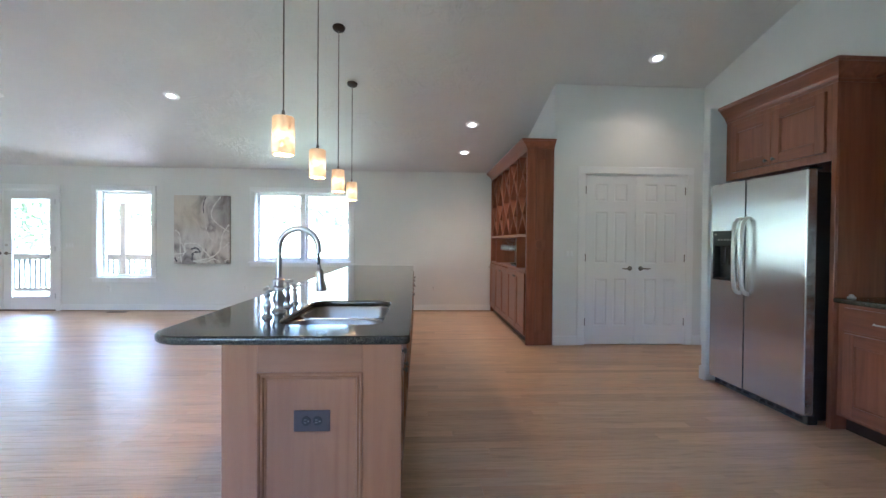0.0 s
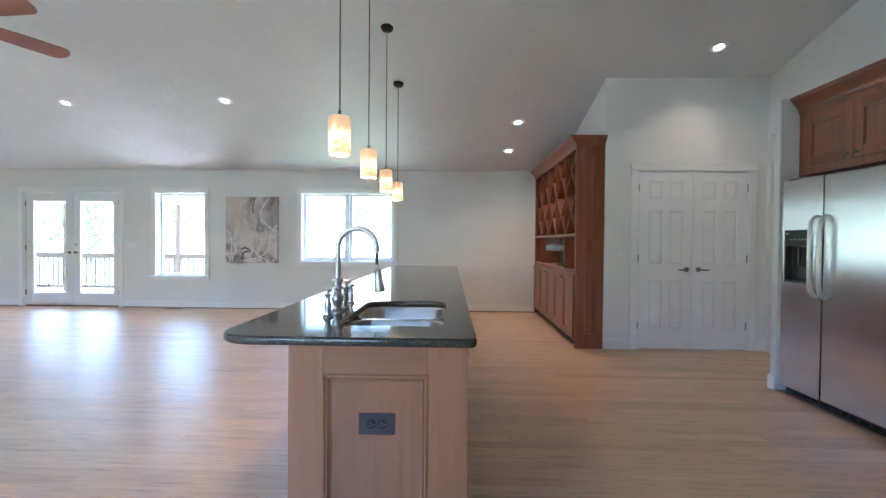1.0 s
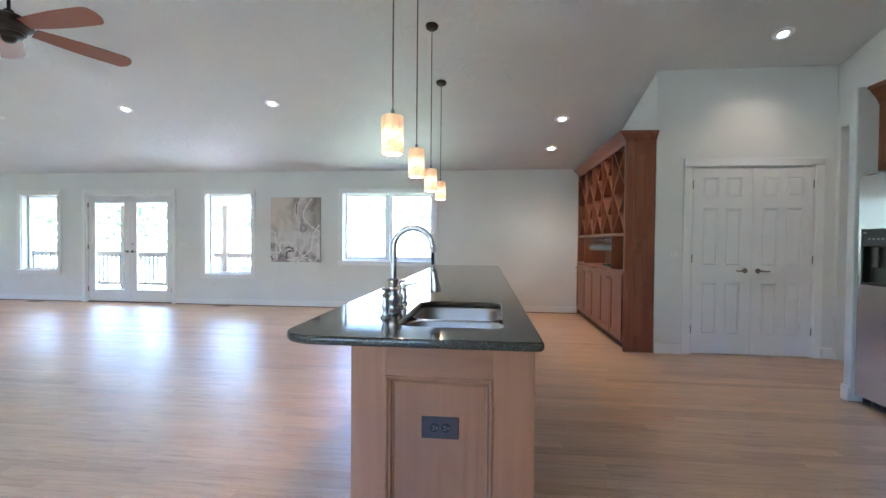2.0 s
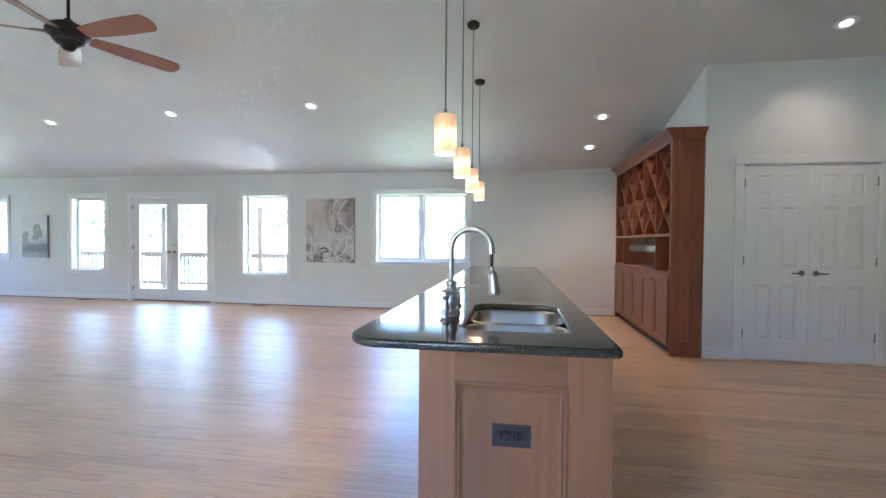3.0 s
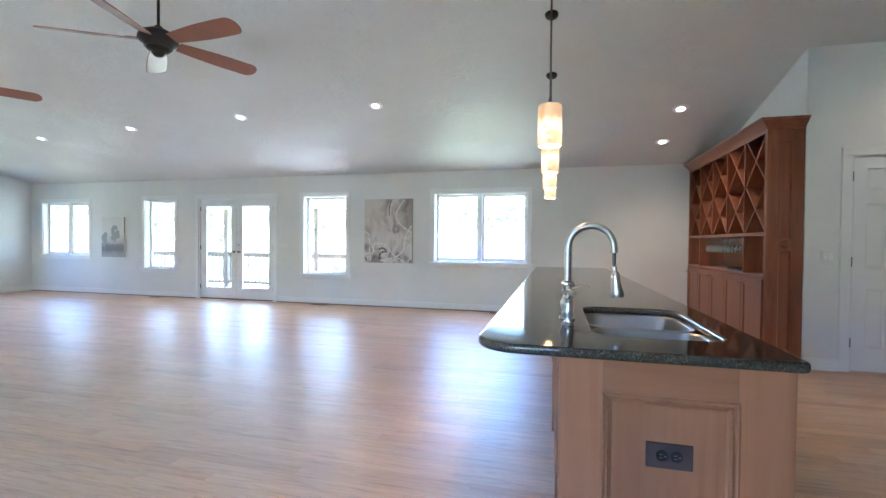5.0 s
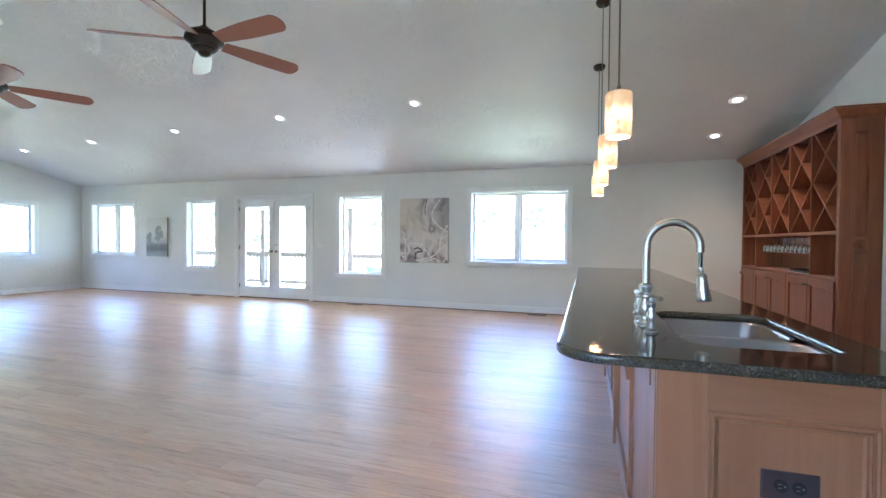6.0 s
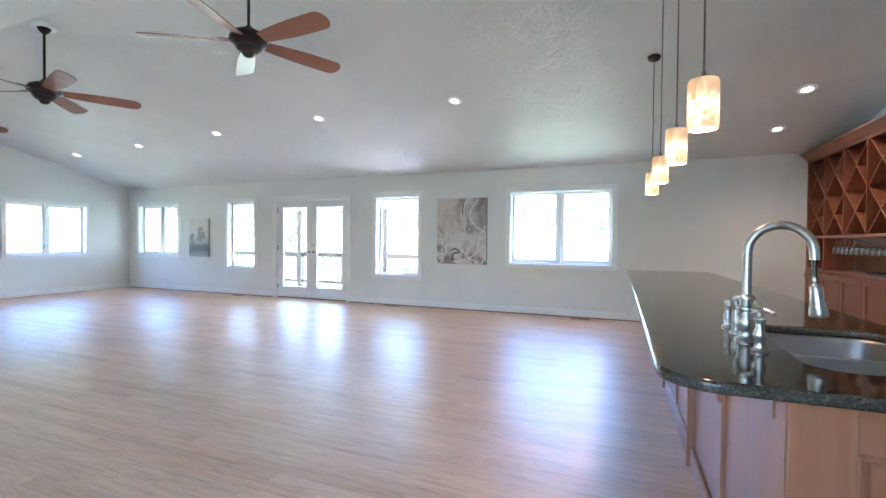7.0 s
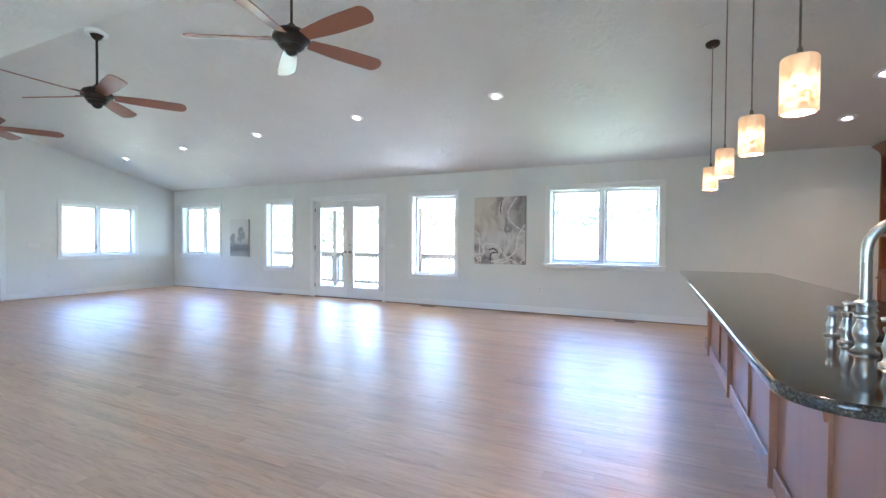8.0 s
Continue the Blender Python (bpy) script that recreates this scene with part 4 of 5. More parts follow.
# ---- refrigerator wall ----
fridge = thing("refrigerator", (1.985, 2.60, 0), "stainless side-by-side refrigerator with ice dispenser and black sides", "refrigerator")
W = 0.97
part("case", box((0.085, 0.012, 0.03), (0.76, W - 0.012, 1.715), 0.006), BLACK, fridge, "black cabinet")
part("base_grille", box((0.045, 0.012, 0.0), (0.12, W - 0.012, 0.062), 0.004), BLACK, fridge, "black base grille")
for k in range(11):
    y = 0.05 + k * 0.083
    part("grille_slot", box((0.040, y, 0.022), (0.047, y + 0.055, 0.042), 0.002), CHARCOAL, fridge)
SPLIT = 0.565


def fridge_door(y0, y1, recess=None):
    bm = bmesh.new()
    if recess is None:
        bm_box(bm, (0.0, y0, 0.068), (0.078, y1, 1.735), 0.012, 3)
    else:
        a, b, r, s = recess
        for lo, hi in (((0.0, y0, 0.068), (0.078, y1, r)), ((0.0, y0, s), (0.078, y1, 1.735)), ((0.0, y0, r), (0.078, a, s)), ((0.0, b, r), (0.078, y1, s)), ((0.06, a, r), (0.078, b, s))):
            bm_box(bm, lo, hi)
        bmesh.ops.remove_doubles(bm, verts=bm.verts, dist=1e-5)
    return bm


d1 = part("freezer_door", fridge_door(SPLIT + 0.003, W, (0.662, 0.932, 0.925, 1.33)), STEEL, fridge)
d2 = part("fridge_door", fridge_door(0.0, SPLIT - 0.003), STEEL, fridge)
part("gasket", box((0.072, 0.01, 0.075), (0.09, W - 0.01, 1.72)), BLACK, fridge)
for d, y in ((d1, SPLIT + 0.045), (d2, SPLIT - 0.045)):
    pts = [(0.004, y, 0.83), (-0.022, y, 0.835), (-0.047, y, 0.865), (-0.056, y, 0.93), (-0.060, y, 1.13), (-0.056, y, 1.33), (-0.047, y, 1.395), (-0.022, y, 1.425), (0.004, y, 1.43)]
    fine = []
    for k in range(len(pts) - 1):
        for j in range(3):
            fine.append(Vector(pts[k]).lerp(Vector(pts[k + 1]), j / 3))
    fine.append(Vector(pts[-1]))
    part("handle", tube(fine, 0.0155, 12), NICKEL, d, "curved steel bar handle", True)
# ice and water dispenser
disp = part("dispenser_frame", boxes(((-0.006, 0.655, 0.918), (0.012, 0.672, 1.337)), ((-0.006, 0.922, 0.918), (0.012, 0.939, 1.337)), ((-0.006, 0.672, 0.918), (0.03, 0.922, 0.940)), ((-0.006, 0.672, 1.205), (0.05, 0.922, 1.337)), bevel=0.003), CHARCOAL, d1, "dark dispenser surround")
part("recess", boxes(((0.05, 0.662, 0.925), (0.061, 0.932, 1.33)), ((0.0, 0.666, 0.93), (0.05, 0.674, 1.33)), ((0.0, 0.920, 0.93), (0.05, 0.928, 1.33))), BLACK, d1)
part("paddle", boxes(((0.018, 0.72, 1.05), (0.03, 0.775, 1.205)), ((0.018, 0.815, 1.05), (0.03, 0.87, 1.205)), bevel=0.004), CHARCOAL, d1)
part("control_strip", boxes(*[((-0.0075, 0.70 + 0.038 * k, 1.255), (-0.005, 0.722 + 0.038 * k, 1.268)) for k in range(5)], ((-0.0075, 0.89, 1.30), (-0.005, 0.918, 1.315))), PEWTER, d1)
part("hinge_cover", boxes(((0.03, 0.02, 1.735), (0.13, 0.08, 1.75)), ((0.03, W - 0.08, 1.735), (0.13, W - 0.02, 1.75)), bevel=0.004), BLACK, fridge)


def crown(path, profile, close_ends=True):
    """A mitred moulding along an open xy path; profile of (outward, z); outward lies to the right of the path."""
    bm = bmesh.new()
    pts = [Vector((x, y)) for x, y in path]
    rings = []
    for k, p in enumerate(pts):
        d0 = (p - pts[k - 1]).normalized() if k else None
        d1 = (pts[k + 1] - p).normalized() if k < len(pts) - 1 else None
        n0 = Vector((d0.y, -d0.x)) if d0 else None
        n1 = Vector((d1.y, -d1.x)) if d1 else None
        if n0 and n1:
            n = (n0 + n1).normalized()
            n = n / max(n.dot(n1), 0.2)
        else:
            n = n0 or n1
        rings.append([bm.verts.new((p.x + n.x * u, p.y + n.y * u, z)) for u, z in profile])
    m = len(profile)
    for a, b in zip(rings, rings[1:]):
        for k in range(m):
            bm.faces.new((a[k], a[(k + 1) % m], b[(k + 1) % m], b[k]))
    bm.faces.new(rings[0])
    bm.faces.new(list(reversed(rings[-1])))
    bmesh.ops.recalc_face_normals(bm, faces=bm.faces)
    return bm


def crown_profile(z, h, out):
    return ((0.0, z), (0.006, z), (0.008, z + h * 0.14), (0.014, z + h * 0.16), (0.02, z + h * 0.3), (out * 0.5, z + h * 0.52), (out * 0.78, z + h * 0.74), (out * 0.82, z + h * 0.8), (out, z + h * 0.82), (out, z + h), (0.0, z + h))


# cabinet over the refrigerator
fc = thing("wall_cabinet", (0, 0, 0), "cherry cabinet with two panelled doors over the refrigerator", "cabinet")
CX, CY0, CY1, CZ0, CZ1 = 2.13, 2.580, 3.57, 1.785, 2.306
part("body", box((CX, CY0, CZ0), (EAST, 3.598, CZ1 + 0.1), 0.001), CHERRY, fc)
mid = (CY0 + CY1) / 2 + 0.0
for k, (a, b) in enumerate(((CY0 + 0.04, mid - 0.003), (mid + 0.003, CY1 - 0.05))):
    d = framed_door_x("cabinet_door", fc, CX, -1, a, b, CZ0 + 0.06, CZ1 - 0.05, CHERRY, CHERRY_H, 0.075)
    knob(d, CX - 0.02, b - 0.035 if k == 0 else a + 0.035, CZ0 + 0.095, "-x")
part("crown_moulding", crown([(CX, 3.598), (CX, 2.543), (EAST - 0.002, 2.543)], crown_profile(CZ1 - 0.012, 0.135, 0.085)), CHERRY_H, fc, "stepped cherry crown moulding")

tall = thing("tall_panel", (0, 0, 0), "tall cherry end panel beside the refrigerator", "cabinet panel")
part("panel", box((2.148, 2.545, 0), (EAST, 2.576, 2.37), 0.002), CHERRY, tall)
part("edge_strip", box((2.128, 2.543, 0), (2.148, 2.579, 2.37), 0.003), CHERRY, tall)

# base cabinet, worktop and wall cabinet nearer the camera
bc = thing("base_cabinet", (0, 0, 0), "cherry base cabinet with drawer and panelled door", "cabinet")
BX = 2.165
part("body", box((BX, 1.55, 0.10), (EAST, 2.541, 0.845)), CHERRY, bc)
part("toe_kick", box((BX + 0.07, 1.55, 0), (EAST, 2.541, 0.10)), DARKHOLE, bc)
dr = part("drawer_front", box((BX - 0.02, 1.96, 0.67), (BX, 2.49, 0.82), 0.004), CHERRY_H, bc)
part("drawer_pull", tube([(BX - 0.02, 2.17, 0.745), (BX - 0.045, 2.185, 0.745), (BX - 0.045, 2.275, 0.745), (BX - 0.02, 2.29, 0.745)], 0.005, 8), NICKEL, dr, smooth=True)
d = framed_door_x("cabinet_door", bc, BX, -1, 1.96, 2.49, 0.125, 0.655, CHERRY, CHERRY_H, 0.07)
knob(d, BX - 0.02, 2.0, 0.60, "-x")
dr = part("drawer_front", box((BX - 0.02, 1.56, 0.67), (BX, 1.95, 0.82), 0.004), CHERRY_H, bc)
framed_door_x("cabinet_door", bc, BX, -1, 1.56, 1.95, 0.125, 0.655, CHERRY, CHERRY_H, 0.07)
wt = thing("granite_worktop", (0, 0, 0), "dark granite worktop on the base cabinet", "worktop")
part("slab", box((BX - 0.045, 1.54, 0.8455), (EAST, 2.541, 0.88), 0.01, 3), GRANITE, wt, smooth=True, flat_top=True)
stop = thing("sink_stopper", (2.185, 2.475, 0.88), "small nickel stopper lying on the worktop", "stopper")
part("body", lathe(((0.0, 0.0), (0.022, 0.0), (0.024, 0.008), (0.014, 0.014), (0.012, 0.024), (0.0, 0.026)), 16), NICKEL, stop, smooth=True)
uc = thing("wall_cabinet", (0, 0, 0), "cherry wall cabinet above the worktop", "cabinet")
part("body", box((2.46, 1.55, 1.37), (EAST, 2.541, 2.25)), CHERRY, uc)
framed_door_x("cabinet_door", uc, 2.46, -1, 1.97, 2.51, 1.40, 2.21, CHERRY, CHERRY_H, 0.07)
framed_door_x("cabinet_door", uc, 2.46, -1, 1.56, 1.965, 1.40, 2.21, CHERRY, CHERRY_H, 0.07)
part("crown_moulding", crown([(2.46, 2.541), (2.46, 1.55)], crown_profile(2.24, 0.095, 0.085)), CHERRY_H, uc)

# ---- wine hutch ----
HX, HB, HY0, HY1 = 0.672, 0.993, 4.982, 7.602
hutch = thing("wine_hutch", (0, 0, 0), "tall cherry wine hutch with diamond bottle racks over panelled doors", "cabinet")
# south side: frame and two sunk panels
part("side_panel", box((HX + 0.002, HY0 + 0.010, 0), (HB, HY0 + 0.024, 2.36)), CHERRY, hutch)
for a, b in ((HX, HX + 0.105), (HB - 0.105, HB)):
    part("stile", box((a, HY0, 0), (b, HY0 + 0.010, 2.36), 0.0015), CHERRY, hutch)
for a, b in ((0.0, 0.16), (1.147, 1.257), (2.22, 2.36)):
    part("rail", box((HX + 0.105, HY0, a), (HB - 0.105, HY0 + 0.010, b), 0.0015), CHERRY, hutch)
for a, b in ((0.16, 1.147), (1.257, 2.22)):
    part("moulding", picture_mould(HX + 0.105, HB - 0.105, a, b, HY0, ((0.0, 0.0), (0.006, 0.001), (0.010, 0.006), (0.014, 0.010))), CHERRY, hutch)
ROSE = lathe(((0.050, 0.0), (0.050, 0.006), (0.044, 0.009), (0.038, 0.005), (0.030, 0.004), (0.022, 0.009), (0.012, 0.011), (0.0, 0.012)), 24)
part("rosette", moved(ROSE, Matrix.Translation(((HX + HB) / 2, HY0, 1.202)) @ Matrix.Rotation(radians(90), 4, "X")), CHERRY, hutch, "round carved rosette", True)
part("side_panel", box((HX, HY1, 0), (HB, HY1 + 0.016, 2.36)), CHERRY, hutch)
part("back", box((HB - 0.012, HY0 + 0.024, 0), (HB - 0.001, HY1, 2.36)), CHERRY, hutch)
part("top", box((HX, HY0, 2.36), (HB, HY1 + 0.016, 2.385)), CHERRY_H, hutch)
part("crown_moulding", crown([(HX, HY1 + 0.016), (HX, HY0), (HB, HY0)], tuple((u, z) for u, z in crown_profile(2.335, 0.105, 0.09))), CHERRY_H, hutch, "stepped cherry crown moulding")
part("head_rail", box((HX, HY0 + 0.024, 2.315), (HX + 0.02, HY1, 2.36), 0.001), CHERRY_H, hutch)
part("ledge", box((HX - 0.006, HY0 + 0.024, 0.865), (HB - 0.012, HY1, 0.895), 0.004), CHERRY_H, hutch)
part("rack_floor", box((HX, HY0 + 0.024, 1.30), (HB - 0.012, HY1, 1.33), 0.002), CHERRY_H, hutch)
part("face_stile", box((HX, HY0 + 0.010, 0.09), (HX + 0.02, HY0 + 0.05, 2.335), 0.001), CHERRY, hutch)
part("face_stile", box((HX, HY1 - 0.02, 0.09), (HX + 0.02, HY1, 2.335), 0.001), CHERRY, hutch)
part("toe_kick", box((HX + 0.05, HY0 + 0.024, 0), (HX + 0.065, HY1, 0.095)), DARKHOLE, hutch)
part("cabinet_floor", box((HX + 0.003, HY0 + 0.024, 0.09), (HB - 0.012, HY1, 0.105)), CHERRY_H, hutch)
BAY = (HY1 - 0.012 - (HY0 + 0.035)) / 5
bay_y = [HY0 + 0.035 + BAY * k for k in range(6)]
for y in bay_y[1:5]:
    part("divider", box((HX + 0.002, y - 0.010, 1.33), (HB - 0.012, y + 0.010, 2.335), 0.001), CHERRY, hutch)
for y in (bay_y[1], bay_y[4]):
    part("divider", box((HX + 0.002, y - 0.010, 0.895), (HB - 0.012, y + 0.010, 1.30), 0.001), CHERRY, hutch)
# crossed boards: two stacked diamonds in each bay
XT = 0.008
for k in range(5):
    a, b = bay_y[k] + 0.011, bay_y[k + 1] - 0.011
    for z0, z1 in ((1.332, 1.826), (1.830, 2.334)):
        for s in (1, -1):
            run, rise = b - a, z1 - z0
            ln = math.hypot(run, rise) - 0.014
            bm = box((HX + 0.012 + (0.002 if s < 0 else 0), -ln / 2, -XT), (HB - 0.014, ln / 2, XT), 0.001)
            ang = math.atan2(rise, run) * s
            moved(bm, Matrix.Translation((0, (a + b) / 2, (z0 + z1) / 2)) @ Matrix.Rotation(ang, 4, "X"))
            part("rack_board", bm, CHERRY_H, hutch)
for k in range(5):
    a, b = bay_y[k] + 0.004, bay_y[k + 1] - 0.004
    d = framed_door_x("cabinet_door", hutch, HX + 0.004, -1, a, b, 0.11, 0.855, CHERRY, CHERRY_H, 0.07, 0.02)
    knob(d, HX - 0.016, b - 0.035 if k % 2 == 0 else a + 0.035, 0.79, "-x")
# stemware rails under the rack
for k in range(13):
    y = bay_y[1] + 0.08 + k * 0.116
    part("stem_rail", box((HX + 0.03, y - 0.007, 1.2865), (HB - 0.03, y + 0.007, 1.2995), 0.002), CHERRY, hutch)

GLASS_PROFILE = ((0.0, 0.0), (0.034, 0.0), (0.034, -0.002), (0.006, -0.006), (0.0038, -0.02), (0.0036, -0.075), (0.008, -0.085), (0.030, -0.105), (0.038, -0.130), (0.036, -0.160), (0.031, -0.182), (0.0298, -0.182), (0.0345, -0.160), (0.0365, -0.130), (0.0285, -0.107), (0.0, -0.092))
wine = thing("wine_glass", (HX + 0.085, bay_y[1] + 0.138, 1.284), "clear stemmed wine glass hanging upside down in the hutch", "wine glass", "hanging wine glasses")
part("bowl", lathe(GLASS_PROFILE, 16), GLASS, wine, smooth=True)
for k in range(12):
    for j in range(3):
        if k or j:
            copy_thing(wine, pose(HX + 0.085 + 0.082 * j, bay_y[1] + 0.138 + k * 0.116, 1.284))
tray = thing("serving_tray", (HX + 0.16, 5.95, 0.895), "dark blue shallow tray lying in the hutch", "tray")
tb = prism(rounded(-0.11, -0.19, 0.11, 0.19, (0.03,) * 4, 5), 0.0, 0.018, 0.004)
part("base", tb, CUSHION, tray)
part("rim", plate_with_hole(rounded(-0.115, -0.195, 0.115, 0.195, (0.03,) * 4, 5), rounded(-0.10, -0.18, 0.10, 0.18, (0.025,) * 4, 5), 0.018, 0.032, 0.002), CHARCOAL, tray)

# ---- things on the walls ----


def wall_plate(x, z, y, w, h, kind, label, turn=0.0):
    ob = thing("light_switch" if kind == "switch" else "wall_outlet", (x, y, z), label, "switch" if kind == "switch" else "outlet", turn=turn)
    part("cover_plate", box((-w / 2, -0.006, -h / 2), (w / 2, 0.0, h / 2), 0.003, 2), PLATE, ob)
    if kind == "switch":
        n = max(1, round(w / 0.055))
        for k in range(n):
            u = (k - (n - 1) / 2) * 0.046
            part("rocker", box((u - 0.015, -0.009, -0.032), (u + 0.015, -0.005, 0.032), 0.002), TRIM, ob)
    else:
        for v in (-0.02, 0.02):
            receptacle(ob, (0.0, v), PLATE, SLOT, -0.006)


wall_plate(-6.51, 1.115, FAR, 0.165, 0.115, "switch", "white triple light switch beside the french doors")
wall_plate(-3.61, 0.40, FAR, 0.07, 0.115, "outlet", "white duplex outlet low on the wall")
wall_plate(-5.88, 0.385, FAR, 0.07, 0.115, "outlet", "white duplex outlet under the window")
wall_plate(-0.35, 0.40, FAR, 0.07, 0.115, "outlet", "white duplex outlet low on the wall")
wall_plate(1.19, 1.10, PANTRY_Y, 0.115, 0.115, "switch", "white double light switch beside the pantry doors")
wall_plate(WEST, 0.45, 6.95, 0.07, 0.115, "outlet", "white duplex outlet low on the gable wall", 90)
wall_plate(WEST, 0.42, 4.945, 0.07, 0.115, "outlet", "white duplex outlet on the gable wall", 90)
wall_plate(WEST, 1.07, 4.72, 0.21, 0.115, "switch", "white four-gang light switch on the gable wall", 90)

# large abstract painting
PAINT1 = material("abstract_canvas", (0.5, 0.45, 0.4), 0.6)
v1 = coords(PAINT1)
big = noisy(PAINT1, coords(PAINT1, (1.25, 1, 0.8)), 3.2, 4, 0.55, 0.9)
fine = noisy(PAINT1, v1, 11.0, 5, 0.65, 0.8)
c1 = ramp(PAINT1, big, ((0.30, (0.12, 0.105, 0.105)), (0.40, (0.34, 0.305, 0.30)), (0.48, (0.56, 0.52, 0.50)), (0.60, (0.70, 0.67, 0.64)), (0.76, (0.42, 0.39, 0.41))))
xyz = node(PAINT1, "ShaderNodeSeparateXYZ")
wire(PAINT1, v1, xyz.inputs[0])
upper = ranged(PAINT1, xyz.outputs["Z"], 0.0, 1.0, -0.12, 0.10)
beige = mixed(PAINT1, c1, (0.64, 0.57, 0.47), ranged(PAINT1, xyz.outputs["X"], 0.7, 0.0, -0.15, 0.12))
brown = mixed(PAINT1, beige, (0.20, 0.165, 0.145), ranged(PAINT1, xyz.outputs["X"], 0.0, 0.6, 0.16, 0.32))
c1 = mixed(PAINT1, c1, brown, upper)
c1 = mixed(PAINT1, c1, (0.13, 0.115, 0.12), ranged(PAINT1, fine, 0.0, 0.35, 0.60, 0.78))
wire(PAINT1, c1, bsdf(PAINT1).inputs["Base Color"])
bumped(PAINT1, fine, 0.3, 0.002)
WHITEP = paint("white_brushwork", (0.78, 0.76, 0.73), 0.6, 0.2)
DARKP = paint("dark_brushwork", (0.10, 0.09, 0.11), 0.6, 0.2)
CANVAS_EDGE = paint("canvas_edge", (0.42, 0.38, 0.34), 0.7, 0.2)

art = thing("painting", (-4.315, FAR, 1.40), "large abstract canvas in beige, grey and brown with white winding lines", "painting")
AW, AH, AD = 0.465, 0.585, 0.04
part("stretcher", box((-AW, -AD, -AH), (AW, -0.002, AH), 0.004), CANVAS_EDGE, art)
part("canvas", box((-AW + 0.001, -AD - 0.003, -AH + 0.001), (AW - 0.001, -AD + 0.001, AH - 0.001)), PAINT1, art, "painted canvas face")


def smooth_line(pts, n=6):
    out = []
    for k in range(len(pts) - 1):
        p = [Vector(pts[max(0, min(len(pts) - 1, k + d))]) for d in (-1, 0, 1, 2)]
        for j in range(n):
            t = j / n
            out.append(0.5 * (2 * p[1] + (p[2] - p[0]) * t + (2 * p[0] - 5 * p[1] + 4 * p[2] - p[3]) * t * t + (3 * p[1] - p[0] - 3 * p[2] + p[3]) * t ** 3))
    return out + [Vector(pts[-1])]


def brush(pts, w, mat):
    """A painted stroke lying on the canvas, in canvas x and z."""
    line = smooth_line(pts)
    bm = bmesh.new()
    rows_v = []
    for k, p in enumerate(line):
        d = (line[min(k + 1, len(line) - 1)] - line[max(k - 1, 0)]).normalized()
        n = Vector((-d.y, d.x)) * (w / 2 * (0.8 + 0.35 * math.sin(k * 1.7)))
        rows_v.append([bm.verts.new((p.x + n.x * s, -AD - 0.0035 - (0.0015 if s == 0 else 0), p.y + n.y * s)) for s in (-1, 0, 1)])
    for a, b in zip(rows_v, rows_v[1:]):
        for j in (0, 1):
            bm.faces.new((a[j], a[j + 1], b[j + 1], b[j]))
    bmesh.ops.recalc_face_normals(bm, faces=bm.faces)
    part("brush_stroke", bm, mat, art)


brush([(-0.46, -0.42), (-0.33, -0.41), (-0.275, -0.38), (-0.288, -0.255), (-0.17, -0.235), (-0.057, -0.255), (0.074, -0.40), (0.14, -0.48)], 0.026, WHITEP)
brush([(-0.45, -0.01), (-0.37, -0.09), (-0.36, -0.357), (-0.34, -0.565)], 0.022, WHITEP)
brush([(-0.40, -0.12), (-0.31, -0.30), (-0.30, -0.42), (-0.42, -0.50)], 0.016, WHITEP)
brush([(0.314, 0.566), (0.183, 0.38), (0.16, 0.218), (0.29, 0.074), (0.455, -0.03)], 0.022, WHITEP)
brush([(0.455, 0.094), (0.358, -0.05), (0.314, -0.234), (0.29, -0.357), (0.14, -0.48), (-0.144, -0.54)], 0.027, WHITEP)
brush([(-0.144, -0.542), (0.06, -0.555), (0.205, -0.50), (0.314, -0.57)], 0.024, WHITEP)
brush([(0.455, -0.21), (0.40, -0.27), (0.358, -0.316)], 0.020, WHITEP)
brush([(0.065, 0.05), (0.118, -0.11), (0.227, -0.226)], 0.013, WHITEP)
brush([(0.455, -0.50), (0.39, -0.53), (0.40, -0.57)], 0.022, WHITEP)
brush([(-0.18, -0.337), (-0.10, -0.316), (-0.035, -0.378), (-0.144, -0.40), (-0.166, -0.52)], 0.034, DARKP)
brush([(0.06, 0.56), (0.02, 0.40), (0.03, 0.28)], 0.020, DARKP)
brush([(-0.45, -0.48), (-0.42, -0.55)], 0.03, DARKP)

# small misty landscape
PAINT2 = material("misty_canvas", (0.6, 0.6, 0.6), 0.6)
v2 = coords(PAINT2)
s2 = node(PAINT2, "ShaderNodeSeparateXYZ")
wire(PAINT2, v2, s2.inputs[0])
w2 = node(PAINT2, "ShaderNodeMath")
w2.operation = "MULTIPLY_ADD"
w2.inputs[1].default_value, w2.inputs[2].default_value = 0.16, 0.0
wire(PAINT2, noisy(PAINT2, coords(PAINT2, (0.6, 1, 1.6)), 7.0, 5, 0.6, 0.8), w2.inputs[0])
a2 = node(PAINT2, "ShaderNodeMath")
a2.operation = "ADD"
wire(PAINT2, s2.outputs["Z"], a2.inputs[0])
wire(PAINT2, w2.outputs[0], a2.inputs[1])
c2 = ramp(PAINT2, ranged(PAINT2, a2.outputs[0], 0, 1, -0.36, 0.52), ((0.0, (0.44, 0.47, 0.49)), (0.10, (0.34, 0.37, 0.40)), (0.19, (0.20, 0.225, 0.25)), (0.30, (0.26, 0.28, 0.30)), (0.37, (0.52, 0.54, 0.55)), (0.6, (0.72, 0.72, 0.71)), (1.0, (0.68, 0.68, 0.67))))
wire(PAINT2, c2, bsdf(PAINT2).inputs["Base Color"])
MIST = paint("misty_tree_paint", (0.36, 0.40, 0.39), 0.6, 0.2)
